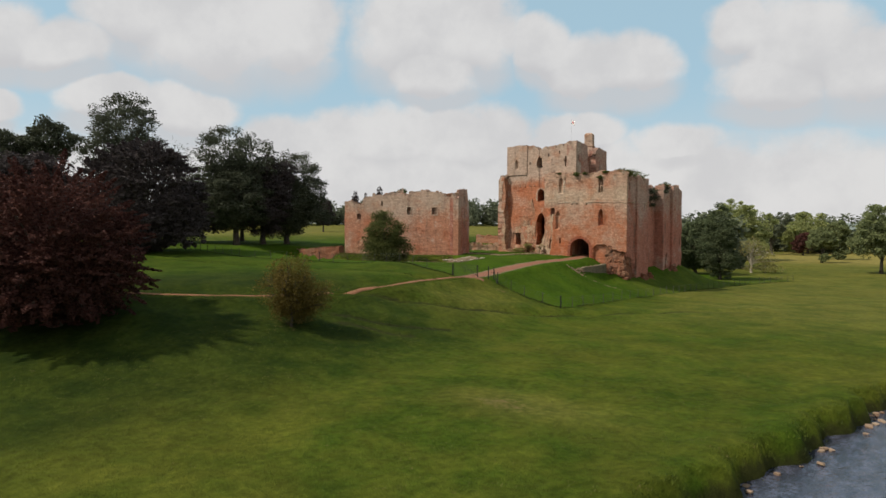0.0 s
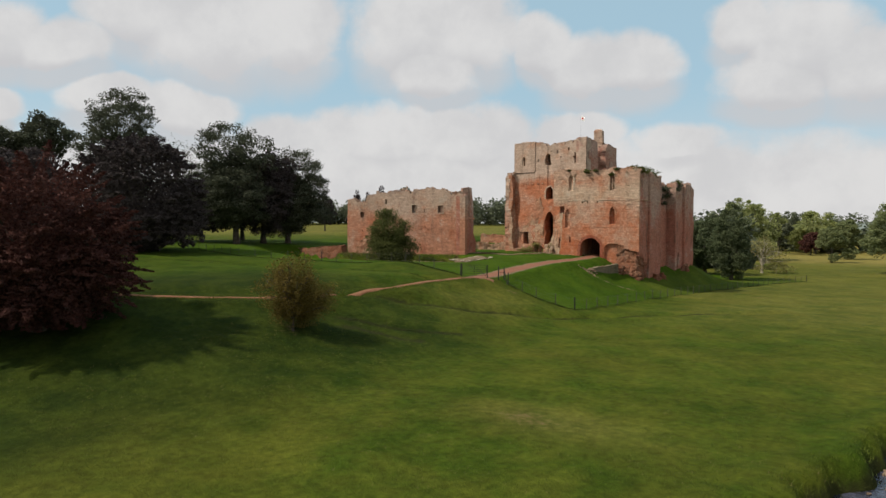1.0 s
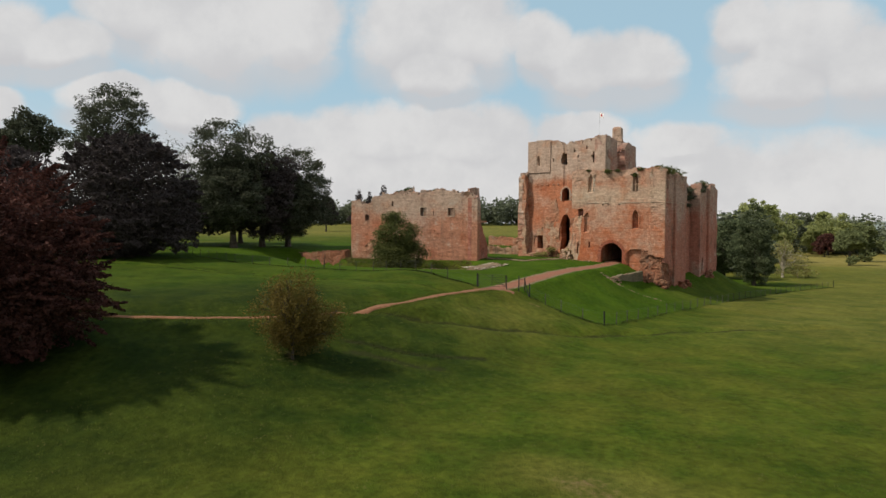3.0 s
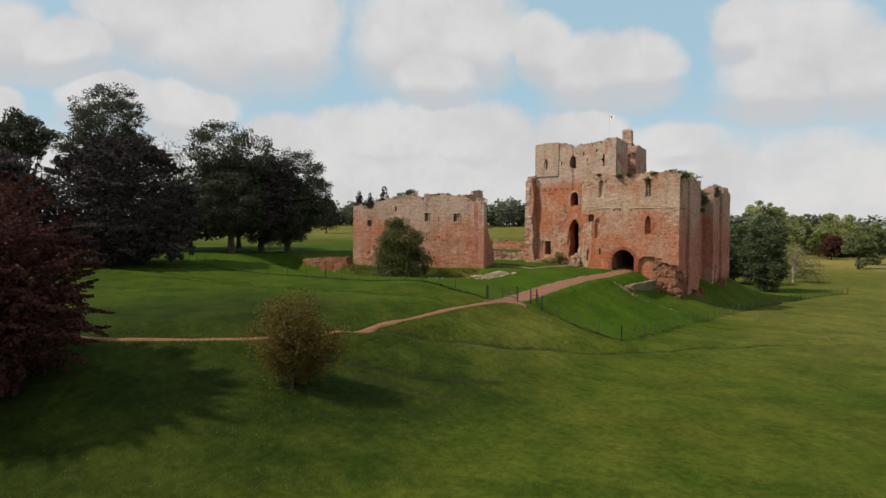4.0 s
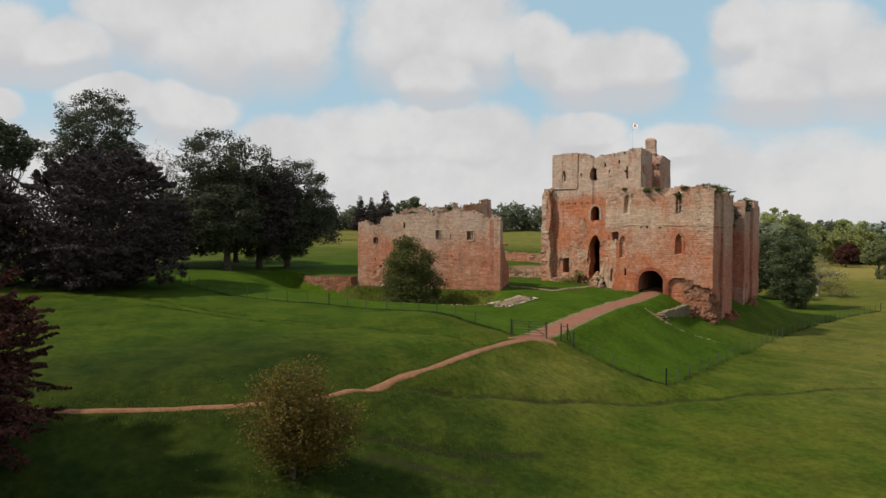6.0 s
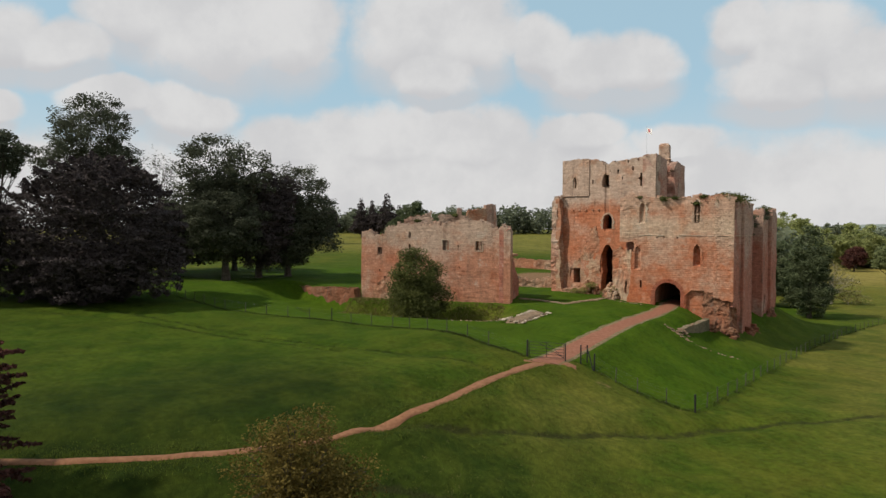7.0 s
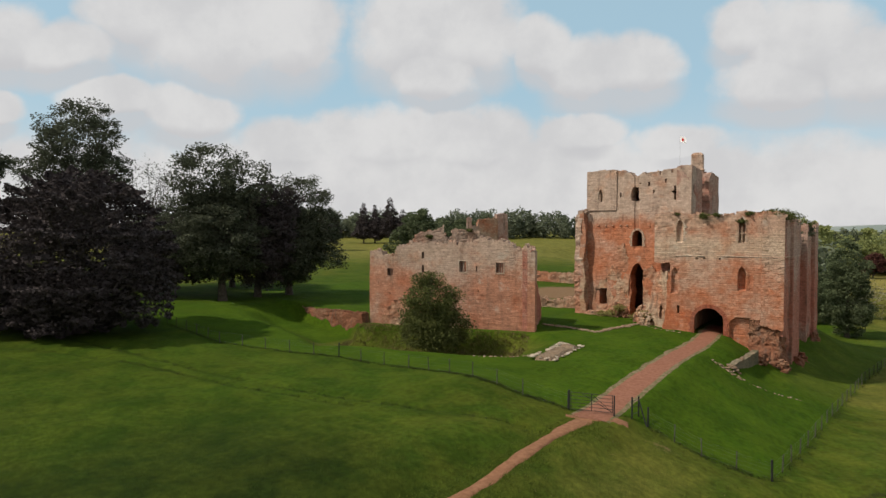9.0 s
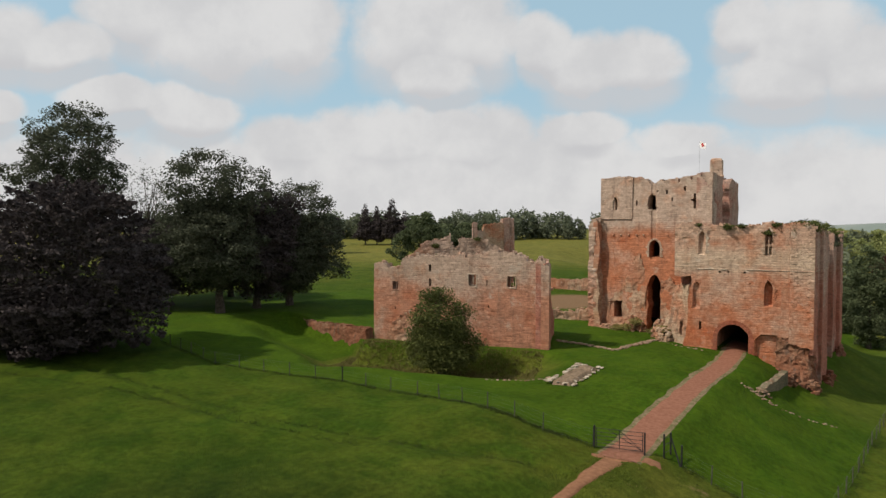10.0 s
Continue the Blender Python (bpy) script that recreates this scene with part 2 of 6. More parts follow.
def make_grass():
    m, t, bsdf = material("grass", 1.0)
    bsdf.inputs["Specular IOR Level"].default_value = 0.05
    p = position(t)
    mown = t.nodes.new("ShaderNodeAttribute")
    mown.attribute_name = "mown"
    bare = t.nodes.new("ShaderNodeAttribute")
    bare.attribute_name = "bare"
    big, mid = noise_at(t, p, 0.05, 4.0, 0.6), noise_at(t, p, 0.33, 6.0, 0.65)
    small = noise_at(t, p, 2.6, 7.0, 0.7)
    meadow = blend(t, span(t, mid, 0.34, 0.66), (0.038, 0.066, 0.0056, 1), (0.073, 0.090, 0.010, 1))
    meadow = blend(t, span(t, big, 0.46, 0.66, 0, 0.42), meadow, (0.120, 0.114, 0.016, 1))
    meadow = blend(t, span(t, noise_at(t, p, 0.9, 6.0, 0.7), 0.62, 0.78, 0, 0.32), meadow, (0.125, 0.105, 0.028, 1))
    lawn = blend(t, span(t, mid, 0.3, 0.7), (0.034, 0.070, 0.0042, 1), (0.053, 0.090, 0.0058, 1))
    dry = t.nodes.new("ShaderNodeAttribute")
    dry.attribute_name = "dry"
    meadow = blend(t, maths(t, "MULTIPLY", dry.outputs["Fac"], span(t, mid, 0.25, 0.6, 0.55, 1.0)), meadow, (0.25, 0.205, 0.060, 1))
    sweep = t.nodes.new("ShaderNodeMapping")
    t.links.new(p, sweep.inputs[0])
    sweep.inputs["Rotation"].default_value = (0, 0, radians(-35))
    sweep.inputs["Scale"].default_value = (0.75, 1.0, 1.0)
    streaks = noise_at(t, sweep.outputs[0], 0.22, 5.0, 0.62)
    # dark blend: shade on the slope put into the turf colour, with rank grass
    rank_shade = t.nodes.new("ShaderNodeAttribute")
    rank_shade.attribute_name = "rank_shade"
    c = blend(t, mown.outputs["Fac"], meadow, lawn)
    c = blend(t, rank_shade.outputs["Fac"], c, blend(t, span(t, mid, 0.35, 0.65), (0.014, 0.026, 0.004, 1), (0.031, 0.046, 0.006, 1)))
    c = blend(t, 1.0, c, blend(t, span(t, small, 0.28, 0.72), grey(0.72), grey(1.22)), "MULTIPLY")
    c = blend(t, 1.0, c, blend(t, span(t, streaks, 0.32, 0.68), grey(0.79), grey(1.01)), "MULTIPLY")
    tufts = noise_at(t, p, 1.5, 3.0, 0.6)
    c = blend(t, maths(t, "SUBTRACT", 1.0, maths(t, "MULTIPLY", mown.outputs["Fac"], 0.6)), c, blend(t, 1.0, c, blend(t, span(t, tufts, 0.34, 0.64), grey(0.88), grey(1.07)), "MULTIPLY"))
    # shaded steps of the ruts are put into the colour as broken dark lines
    rut_dark = t.nodes.new("ShaderNodeAttribute")
    rut_dark.attribute_name = "rut_dark"
    c = blend(t, span(t, maths(t, "ADD", rut_dark.outputs["Fac"], maths(t, "MULTIPLY", maths(t, "SUBTRACT", noise_at(t, p, 1.1, 5.0, 0.7), 0.5), 1.1)), 0.30, 0.80, 0.0, 0.85), c, (0.024, 0.025, 0.009, 1))
    soil = blend(t, small, (0.13, 0.075, 0.040, 1), (0.20, 0.13, 0.075, 1))
    c = blend(t, span(t, maths(t, "ADD", bare.outputs["Fac"], maths(t, "MULTIPLY", maths(t, "SUBTRACT", small, 0.5), 0.9)), 0.35, 0.75), c, soil)
    t.links.new(c, bsdf.inputs["Base Color"])
    bump(t, bsdf, maths(t, "ADD", small, maths(t, "MULTIPLY", noise_at(t, p, 9.0, 5.0, 0.7), 0.5)), 0.8, 0.14)
    return m


def make_foliage(name, dark, light, through_light=0.35):
    m, t, bsdf = material(name, 0.88)
    rnd = t.nodes.new("ShaderNodeNewGeometry").outputs["Random Per Island"]
    p = position(t)
    c = blend(t, maths(t, "ADD", maths(t, "MULTIPLY", rnd, 0.55), maths(t, "MULTIPLY", noise_at(t, p, 0.45, 3.0), 0.5)), dark, light)
    t.links.new(c, bsdf.inputs["Base Color"])
    tr = t.nodes.new("ShaderNodeBsdfTranslucent")
    t.links.new(c, tr.inputs[0])
    mix = t.nodes.new("ShaderNodeMixShader")
    mix.inputs[0].default_value = through_light
    t.links.new(bsdf.outputs[0], mix.inputs[1])
    t.links.new(tr.outputs[0], mix.inputs[2])
    t.links.new(mix.outputs[0], t.nodes["Material Output"].inputs[0])
    return m


def make_plain(name, a, b, scale, rough=0.8, metal=0.0, depth=0.03):
    m, t, bsdf = material(name, rough)
    p = position(t)
    n = noise_at(t, p, scale, 6.0, 0.65)
    t.links.new(blend(t, span(t, n, 0.3, 0.7), a, b), bsdf.inputs["Base Color"])
    bsdf.inputs["Metallic"].default_value = metal
    bump(t, bsdf, n, 0.5, depth)
    return m


def make_water():
    m, t, bsdf = material("river_water", 0.12)
    p = position(t)
    bsdf.inputs["Specular IOR Level"].default_value = 0.6
    flow = t.nodes.new("ShaderNodeMapping")
    t.links.new(p, flow.inputs[0])
    flow.inputs["Rotation"].default_value = (0, 0, radians(20))
    flow.inputs["Scale"].default_value = (1.0, 0.45, 1.0)
    riffle = noise_at(t, flow.outputs[0], 1.7, 6.0, 0.7)
    t.links.new(blend(t, span(t, riffle, 0.40, 0.66), (0.026, 0.029, 0.044, 1), (0.070, 0.075, 0.108, 1)), bsdf.inputs["Base Color"])
    bump(t, bsdf, maths(t, "ADD", noise_at(t, flow.outputs[0], 1.2, 5.0, 0.65), maths(t, "MULTIPLY", noise_at(t, p, 5.0, 3.0), 0.3)), 0.5, 0.3)
    return m


rock, grass, water_mat = make_rock(), make_grass(), make_water()
leaf_green = make_foliage("broadleaf_foliage", (0.032, 0.039, 0.026, 1), (0.105, 0.116, 0.072, 1), 0.2)
leaf_dark = make_foliage("dark_beech_foliage", (0.030, 0.025, 0.027, 1), (0.082, 0.067, 0.065, 1), 0.12)
leaf_copper = make_foliage("copper_beech_foliage", (0.024, 0.015, 0.015, 1), (0.125, 0.046, 0.034, 1), 0.22)
leaf_hedge = make_foliage("hawthorn_foliage", (0.036, 0.050, 0.016, 1), (0.130, 0.140, 0.040, 1), 0.30)
leaf_autumn = make_foliage("rusty_bush_foliage", (0.055, 0.048, 0.011, 1), (0.195, 0.138, 0.032, 1), 0.35)
leaf_yew = make_foliage("yew_foliage", (0.050, 0.068, 0.034, 1), (0.135, 0.160, 0.078, 1), 0.3)
leaf_light = make_foliage("sunlit_foliage", (0.17, 0.205, 0.072, 1), (0.40, 0.42, 0.17, 1), 0.42)
leaf_mid = make_foliage("grey_green_foliage", (0.105, 0.130, 0.056, 1), (0.25, 0.28, 0.125, 1), 0.38)
leaf_pale = make_foliage("pale_dry_foliage", (0.15, 0.145, 0.05, 1), (0.34, 0.30, 0.11, 1), 0.4)
bark = make_plain("bark", (0.035, 0.028, 0.022, 1), (0.10, 0.085, 0.066, 1), 3.0, 0.95)
dead_wood = make_plain("bare_grey_wood", (0.24, 0.21, 0.16, 1), (0.42, 0.38, 0.30, 1), 2.0, 0.9)
gravel_red = make_plain("red_gravel", (0.165, 0.068, 0.040, 1), (0.235, 0.106, 0.068, 1), 3.5, 0.95)
gravel_tan = make_plain("tan_gravel", (0.155, 0.071, 0.036, 1), (0.235, 0.114, 0.062, 1), 3.5, 0.95)
gravel_grey = make_plain("grey_gravel", (0.070, 0.075, 0.020, 1), (0.20, 0.14, 0.09, 1), 2.2, 0.95)
black_metal = make_plain("black_painted_metal", (0.012, 0.012, 0.012, 1), (0.03, 0.03, 0.03, 1), 8.0, 0.5, 0.0, 0.002)
wire_metal = make_plain("galvanised_wire", (0.10, 0.12, 0.10, 1), (0.18, 0.20, 0.18, 1), 4.0, 0.5, 0.6, 0.001)
post_wood = make_plain("weathered_post_wood", (0.035, 0.034, 0.026, 1), (0.09, 0.085, 0.065, 1), 5.0, 0.9)
earth = make_plain("bare_earth", (0.10, 0.065, 0.040, 1), (0.21, 0.135, 0.085, 1), 2.0, 0.95)
flag_white = make_plain("white_flag_cloth", (0.74, 0.73, 0.73, 1), (0.82, 0.81, 0.81, 1), 3.0, 0.8)
flag_red = make_plain("red_flag_cloth", (0.45, 0.03, 0.035, 1), (0.55, 0.05, 0.05, 1), 3.0, 0.8)
# haze over the far trees is put into this lifted leaf colour
wood_far = make_foliage("hazed_wood_foliage", (0.072, 0.090, 0.062, 1), (0.165, 0.185, 0.115, 1), 0.2)
# pale grey pasture colour that carries the haze over the far hills
hill_mat = make_plain("hazed_hill_pasture", (0.16, 0.19, 0.17, 1), (0.24, 0.26, 0.24, 1), 0.004, 1.0, 0.0, 0.1)



# ---- building helpers ----
def link_mesh(name, verts, faces, mat, parent=None, label="", uv=None, shade=False):
    me = bpy.data.meshes.new(name)
    me.from_pydata([tuple(v) for v in verts], [], faces)
    if uv is not None:
        layer = me.uv_layers.new(name="UVMap")
        order = np.empty(len(me.loops), dtype=np.int32)
        me.loops.foreach_get("vertex_index", order)
        layer.data.foreach_set("uv", np.asarray(uv, dtype=np.float32)[order].ravel())
    if shade:
        me.polygons.foreach_set("use_smooth", [True] * len(me.polygons))
    me.materials.append(mat)
    me.update()
    ob = new(name, me)
    if parent:
        ob.parent = parent
    if label:
        ob["label"] = label
    return ob


def part(name, bm, mat, parent=None, label=""):
    """A bmesh as one mesh object under a thing."""
    layer = bm.loops.layers.uv.verify()
    for f in bm.faces:
        flat = abs(f.normal.z) > 0.7
        across = abs(f.normal.x) > abs(f.normal.y)
        for lp in f.loops:
            c = lp.vert.co
            lp[layer].uv = (c.x, c.y) if flat else ((c.y, c.z) if across else (c.x, c.z))
    me = bpy.data.meshes.new(name)
    bm.normal_update()
    bm.to_mesh(me)
    bm.free()
    me.materials.append(mat)
    ob = new(name, me)
    if parent:
        ob.parent = parent
    if label:
        ob["label"] = label
    return ob


def group_of(name, label, category, group="", kind="", at=(0, 0, 0)):
    e = new(name)
    e.location = at
    tagged(e, label, category, group, kind)
    return e


def box_bm(sx, sy, sz, m, bevel=0.0, wobble=0.0, cuts=0, bm=None):
    """A box of that size, standing on z = 0 of the pose m."""
    own = bm is None
    b = bmesh.new()
    bmesh.ops.create_cube(b, size=1.0)
    bmesh.ops.scale(b, vec=(sx, sy, sz), verts=b.verts)
    bmesh.ops.translate(b, vec=(0, 0, sz / 2), verts=b.verts)
    if bevel:
        bmesh.ops.bevel(b, geom=b.edges[:], offset=bevel, segments=1, affect="EDGES")
    if cuts:
        bmesh.ops.subdivide_edges(b, edges=b.edges[:], cuts=cuts, use_grid_fill=True)
    if wobble:
        for v in b.verts:
            v.co += wobble * noise.noise_vector(v.co * 1.7 + Vector(m.translation))
    bmesh.ops.transform(b, matrix=m, verts=b.verts)
    if own:
        return b
    tmp = bpy.data.meshes.new("tmp")
    b.to_mesh(tmp)
    b.free()
    bm.from_mesh(tmp)
    bpy.data.meshes.remove(tmp)
    return bm


def rod(bm, a, b, ra, rb=None, sides=7):
    """A tapered round bar from a to b added to bm."""
    a, b = Vector(a), Vector(b)
    rb = ra if rb is None else rb
    q = (b - a).to_track_quat("Z", "Y").to_matrix()
    rings = []
    for c, r in ((a, ra), (b, rb)):
        rings.append([bm.verts.new(c + q @ Vector((r * math.cos(k * math.tau / sides), r * math.sin(k * math.tau / sides), 0))) for k in range(sides)])
    for k in range(sides):
        bm.faces.new((rings[0][k], rings[0][(k + 1) % sides], rings[1][(k + 1) % sides], rings[1][k]))
    bm.faces.new(rings[0][::-1])
    bm.faces.new(rings[1])
    return bm


def n2(a, b, scale=1.0):
    return noise.noise(Vector((a * scale, b * scale, 3.7)))


# openings: signed distance in the wall's plane, below 0 inside
def rect(u0, u1, z0, z1):
    return lambda u, z: max(abs(u - (u0 + u1) / 2) - (u1 - u0) / 2, abs(z - (z0 + z1) / 2) - (z1 - z0) / 2)


def arched(u0, u1, z0, spring, crown, power=2.0):
    """An opening with a round (2) or pointed (1.3) head."""
    mid, half = (u0 + u1) / 2, (u1 - u0) / 2

    def f(u, z):
        w = half
        if z > spring:
            k = min(1.0, (z - spring) / (crown - spring))
            w = half * (1 - k ** power) ** (1 / power)
        return max(abs(u - mid) - w, z0 - z, z - crown)
    return f


def ragged(f, size=0.35, scale=1.1):
    return lambda u, z: f(u, z) + size * n2(u + 31, z, scale)


def wall(name, a, b, z0, top, thick, mat, parent, holes=(), cell=0.25, relief=0.07, sunk=None, label="", rough_top=0.25):
    """A wall from a to b (its outer face to the right of that way), with thickness, a broken top and holes that go through.
    top: table of (u, z). sunk(u, z): how far the face lies back."""
    ax, ay = a
    L = math.hypot(b[0] - ax, b[1] - ay)
    dx, dy = (b[0] - ax) / L, (b[1] - ay) / L
    nx, ny = dy, -dx
    zmax = max(z for _, z in top) + rough_top + cell
    cols, rows_ = max(2, round(L / cell)), max(2, round((zmax - z0) / cell))
    cu, cz = L / cols, (zmax - z0) / rows_

    def crest(u):
        return ramp(u, top) + rough_top * (0.8 * n2(u + ax, ay, 0.9) + 0.6 * n2(u - ay, ax, 2.6))

    def f(u, z):
        d = crest(u) - z
        for h in holes:
            d = min(d, h(u, z))
        return d
    keep = [[f((i + 0.5) * cu, z0 + (j + 0.5) * cz) > 0 for j in range(rows_)] for i in range(cols)]
    ids, verts, uv, faces = {}, [], [], []

    def vert(i, j, back):
        key = (i, j, back)
        if key in ids:
            return ids[key]
        u, z = i * cu, z0 + j * cz
        d = f(u, z)
        if abs(d) < 0.75 * max(cu, cz):
            e = 0.02
            gu, gz = (f(u + e, z) - f(u - e, z)) / (2 * e), (f(u, z + e) - f(u, z - e)) / (2 * e)
            g2 = gu * gu + gz * gz
            if g2 > 0.2:
                if 0 < i < cols:
                    u -= max(-cu, min(cu, d * gu / g2))
                if j > 0:
                    z -= max(-cz, min(cz, d * gz / g2))
        off = relief * (n2(u + ax * 3, z, 0.5) + 0.22 * n2(0.5 * u, 2.0 * z + ay, 2.0))
        if relief > 0.18:
            off += relief * (0.30 * n2(u + ay, z + ax, 1.5) + 0.34 * n2(u, z + ay, 3.1))
        if sunk:
            off -= sunk(u, z)
        if back:
            off = -thick + 0.5 * off
        ids[key] = len(verts)
        verts.append((ax + dx * u + nx * off, ay + dy * u + ny * off, z))
        uv.append((u + (thick if back else 0), z))
        return ids[key]

    def has(i, j):
        return 0 <= i < cols and 0 <= j < rows_ and keep[i][j]
    for i in range(cols):
        for j in range(rows_):
            if not keep[i][j]:
                continue
            p = [(i, j), (i + 1, j), (i + 1, j + 1), (i, j + 1)]
            faces.append([vert(*c, False) for c in p])
            faces.append([vert(*c, True) for c in p[::-1]])
            for (c, d), (ni, nj) in (((p[0], p[1]), (i, j - 1)), ((p[1], p[2]), (i + 1, j)), ((p[2], p[3]), (i, j + 1)), ((p[3], p[0]), (i - 1, j))):
                if not has(ni, nj):
                    faces.append([vert(*d, False), vert(*c, False), vert(*c, True), vert(*d, True)])
    # loose core stones left standing on the broken top
    if rough_top >= 0.15:
        rnd = random.Random(int(ax * 37 + ay * 11 + L * 5))
        u = 0.1
        while u < L:
            for _ in range(2 if thick > 0.8 else 1):
                w, h = rnd.uniform(0.14, 0.42), rnd.uniform(0.07, 0.20) * (0.6 + rough_top)
                back = -rnd.uniform(0.12, 0.95) * thick * 0.9
                zc = crest(u) + rnd.uniform(-0.10, 0.06)
                if sunk:
                    back -= sunk(u, zc - 0.3) * (1 if back > -0.5 else 0)
                turn = rnd.uniform(-0.5, 0.5)
                k = len(verts)
                for sz in (-1, 1):
                    for su, so in ((-1, -1), (1, -1), (1, 1), (-1, 1)):
                        du = (su * math.cos(turn) - so * math.sin(turn)) * w / 2 * rnd.uniform(0.75, 1.1)
                        do = (su * math.sin(turn) + so * math.cos(turn)) * w / 2 * rnd.uniform(0.75, 1.1)
                        uu, oo = u + du, back - do
                        verts.append((ax + dx * uu + nx * oo, ay + dy * uu + ny * oo, zc + sz * h * rnd.uniform(0.8, 1.1)))
                        uv.append((uu + 3.3 * turn, zc + sz * h + oo))
                faces += [(k, k + 3, k + 2, k + 1), (k + 4, k + 5, k + 6, k + 7), (k, k + 1, k + 5, k + 4), (k + 1, k + 2, k + 6, k + 5), (k + 2, k + 3, k + 7, k + 6), (k + 3, k, k + 4, k + 7)]
            u += rnd.uniform(0.12, 0.32)
    # side and top faces take their own masonry coordinates from the depth
    ob = link_mesh(name, verts, faces, mat, parent, label, uv)
    return ob


def on_wall(a, b, u, off=0.0):
    L = math.hypot(b[0] - a[0], b[1] - a[1])
    dx, dy = (b[0] - a[0]) / L, (b[1] - a[1]) / L
    return a[0] + dx * u + dy * off, a[1] + dy * u - dx * off


def wall_pose(a, b, u, z, off=0.0):
    x, y = on_wall(a, b, u, off)
    return pose(x, y, z, 0, 0, math.degrees(math.atan2(b[1] - a[1], b[0] - a[0])))


def slab(name, corners, z0, z1, mat, parent=None, label=""):
    bm = bmesh.new()
    lo = [bm.verts.new((x, y, z0)) for x, y in corners]
    hi = [bm.verts.new((x, y, z1)) for x, y in corners]
    n = len(corners)
    bm.faces.new(lo[::-1])
    bm.faces.new(hi)
    for k in range(n):
        bm.faces.new((lo[k], lo[(k + 1) % n], hi[(k + 1) % n], hi[k]))
    bmesh.ops.recalc_face_normals(bm, faces=bm.faces[:])
    return part(name, bm, mat, parent, label)


# ---- the ground ----
def smooth(t):
    t = min(1.0, max(0.0, t))
    return t * t * (3 - 2 * t)


def ramp(v, table):
    """Linear interpolation in a short table of (v, value)."""
    if v <= table[0][0]:
        return table[0][1]
    for (a, p), (b, q) in zip(table, table[1:]):
        if v <= b:
            return p + (q - p) * (v - a) / (b - a)
    return table[-1][1]


BROW = [(-110, -40), (-85, -20), (-75, -10), (-65, -6), (-40, 2), (8, 2), (20, 5), (30, 0), (44, -14), (80, -45), (160, -120)]
FOOT = [(-110, 0), (-85, 12), (-75, 20), (-65, 21), (-40, 18), (8, 18), (24, 19.5), (34, 17), (46, 8), (80, -10), (160, -60)]
BANK = [(-130, 30), (-75, 38.4), (-62, 41.8), (-52, 44.2), (-42, 50), (-30, 66), (60, 130), (200, 260)]


def bank_edge(y):
    """Where the meadow breaks off to the river, slightly scalloped."""
    return ramp(y, BANK) + 0.55 + 0.28 * math.sin(y * 0.93) + 0.22 * math.sin(y * 2.17 + 1.0)


HALL_A, HALL_B = (-30.7, -24.25), (-11.5, -18.3)


def ditch(x, y):
    """Depth of the dry ditch before the hall."""
    ux, uy = 0.955, 0.296
    u = (x - HALL_A[0]) * ux + (y - HALL_A[1]) * uy
    v = (x - HALL_A[0]) * uy - (y - HALL_A[1]) * ux
    v -= 0.58 * min(0.0, max(u, -18.0))
    v -= 1.7 * math.exp(-((u - 0.3) / 3.0) ** 2)
    along = smooth((u + 22) / 8) * (1 - smooth((u - 17) / 7))
    return 2.1 * along * smooth((v - 0.6) / 3.2 if u > 0 else (v + 0.3) / 1.6) * (1 - smooth((v - 6.0) / 7.0))


def land(x, y):
    """Height of the ground without its roughness."""
    upper = -0.35 + 1.7 * smooth((-x - 12) / 62)
    upper += 0.5 * smooth((y + 34) / 20) * smooth((x + 40) / 25)
    far = 0.8 * y - 0.6 * x
    upper += 7.0 * smooth((far - 90) / 330) * smooth((-x - 20) / 80)
    low = -4.9 - 1.6 * smooth((y + 40) / 100) + 2.0 * smooth((y - 150) / 300)
    s = smooth((x - ramp(y, BROW)) / (ramp(y, FOOT) - ramp(y, BROW)))
    h = upper + (low - upper) * s - ditch(x, y)
    h += 0.75 * math.exp(-((x + 4.5) / 5.0) ** 2 - ((y + 40.0) / 4.5) ** 2)
    h += 0.6 * math.exp(-((x - 7.2) / 1.3) ** 2 - ((y + 12.0) / 3.5) ** 2) - 0.75 * math.exp(-((x - 10.5) / 1.3) ** 2 - ((y + 12.0) / 3.2) ** 2)
    h -= 0.7 * math.exp(-((x - 3.5) ** 2 + (y + 39) ** 2) / 70)
    return h


def ground(x, y):
    """The ground with river bed and bank."""
    h = land(x, y)
    d = x - bank_edge(y)
    if d > -4:
        h += 0.2 * smooth((d + 3) / 2) - 2.6 * smooth((d + 0.2) / 1.0)
    return h


FENCE = [(-64, -37), (-46, -41.5), (-33, -43.2), (-25, -41.0), (-20, -39.4), (-12, -39.0), (-5, -39.7), (-0.5, -39.9), (2.6, -39.0)]
FENCE_RIVER = [(7.4, -36.7), (10.9, -36.6), (14.8, -35.4), (15.6, -25.5), (16.4, -12.5), (17.6, 5), (19.6, 22), (22.6, 38), (26.0, 50)]
PATH_LINE = [(-12.0, -83.0), (-3.2, -73.2), (-0.4, -69.8), (2.4, -65.4), (4.0, -61.6), (4.55, -57.5), (4.6, -53.0), (4.35, -48.0), (4.2, -43.5), (4.4, -40.3)]
DRIVE_LINE = [(4.5, -39.8), (4.3, -35.0), (4.25, -27.0), (4.35, -18.0), (4.4, -14.0), (4.1, -8.5), (3.85, -6.0), (3.6, -0.5)]
WAY_LINE = PATH_LINE + DRIVE_LINE[1:]


def inside(x, y, poly):
    hit = False
    for (ax, ay), (bx, by) in zip(poly, poly[1:] + poly[:1]):
        if (ay > y) != (by > y) and x < ax + (y - ay) / (by - ay) * (bx - ax):
            hit = not hit
    return hit


PRECINCT = FENCE + FENCE_RIVER + [(8, 60), (-64, 10)]


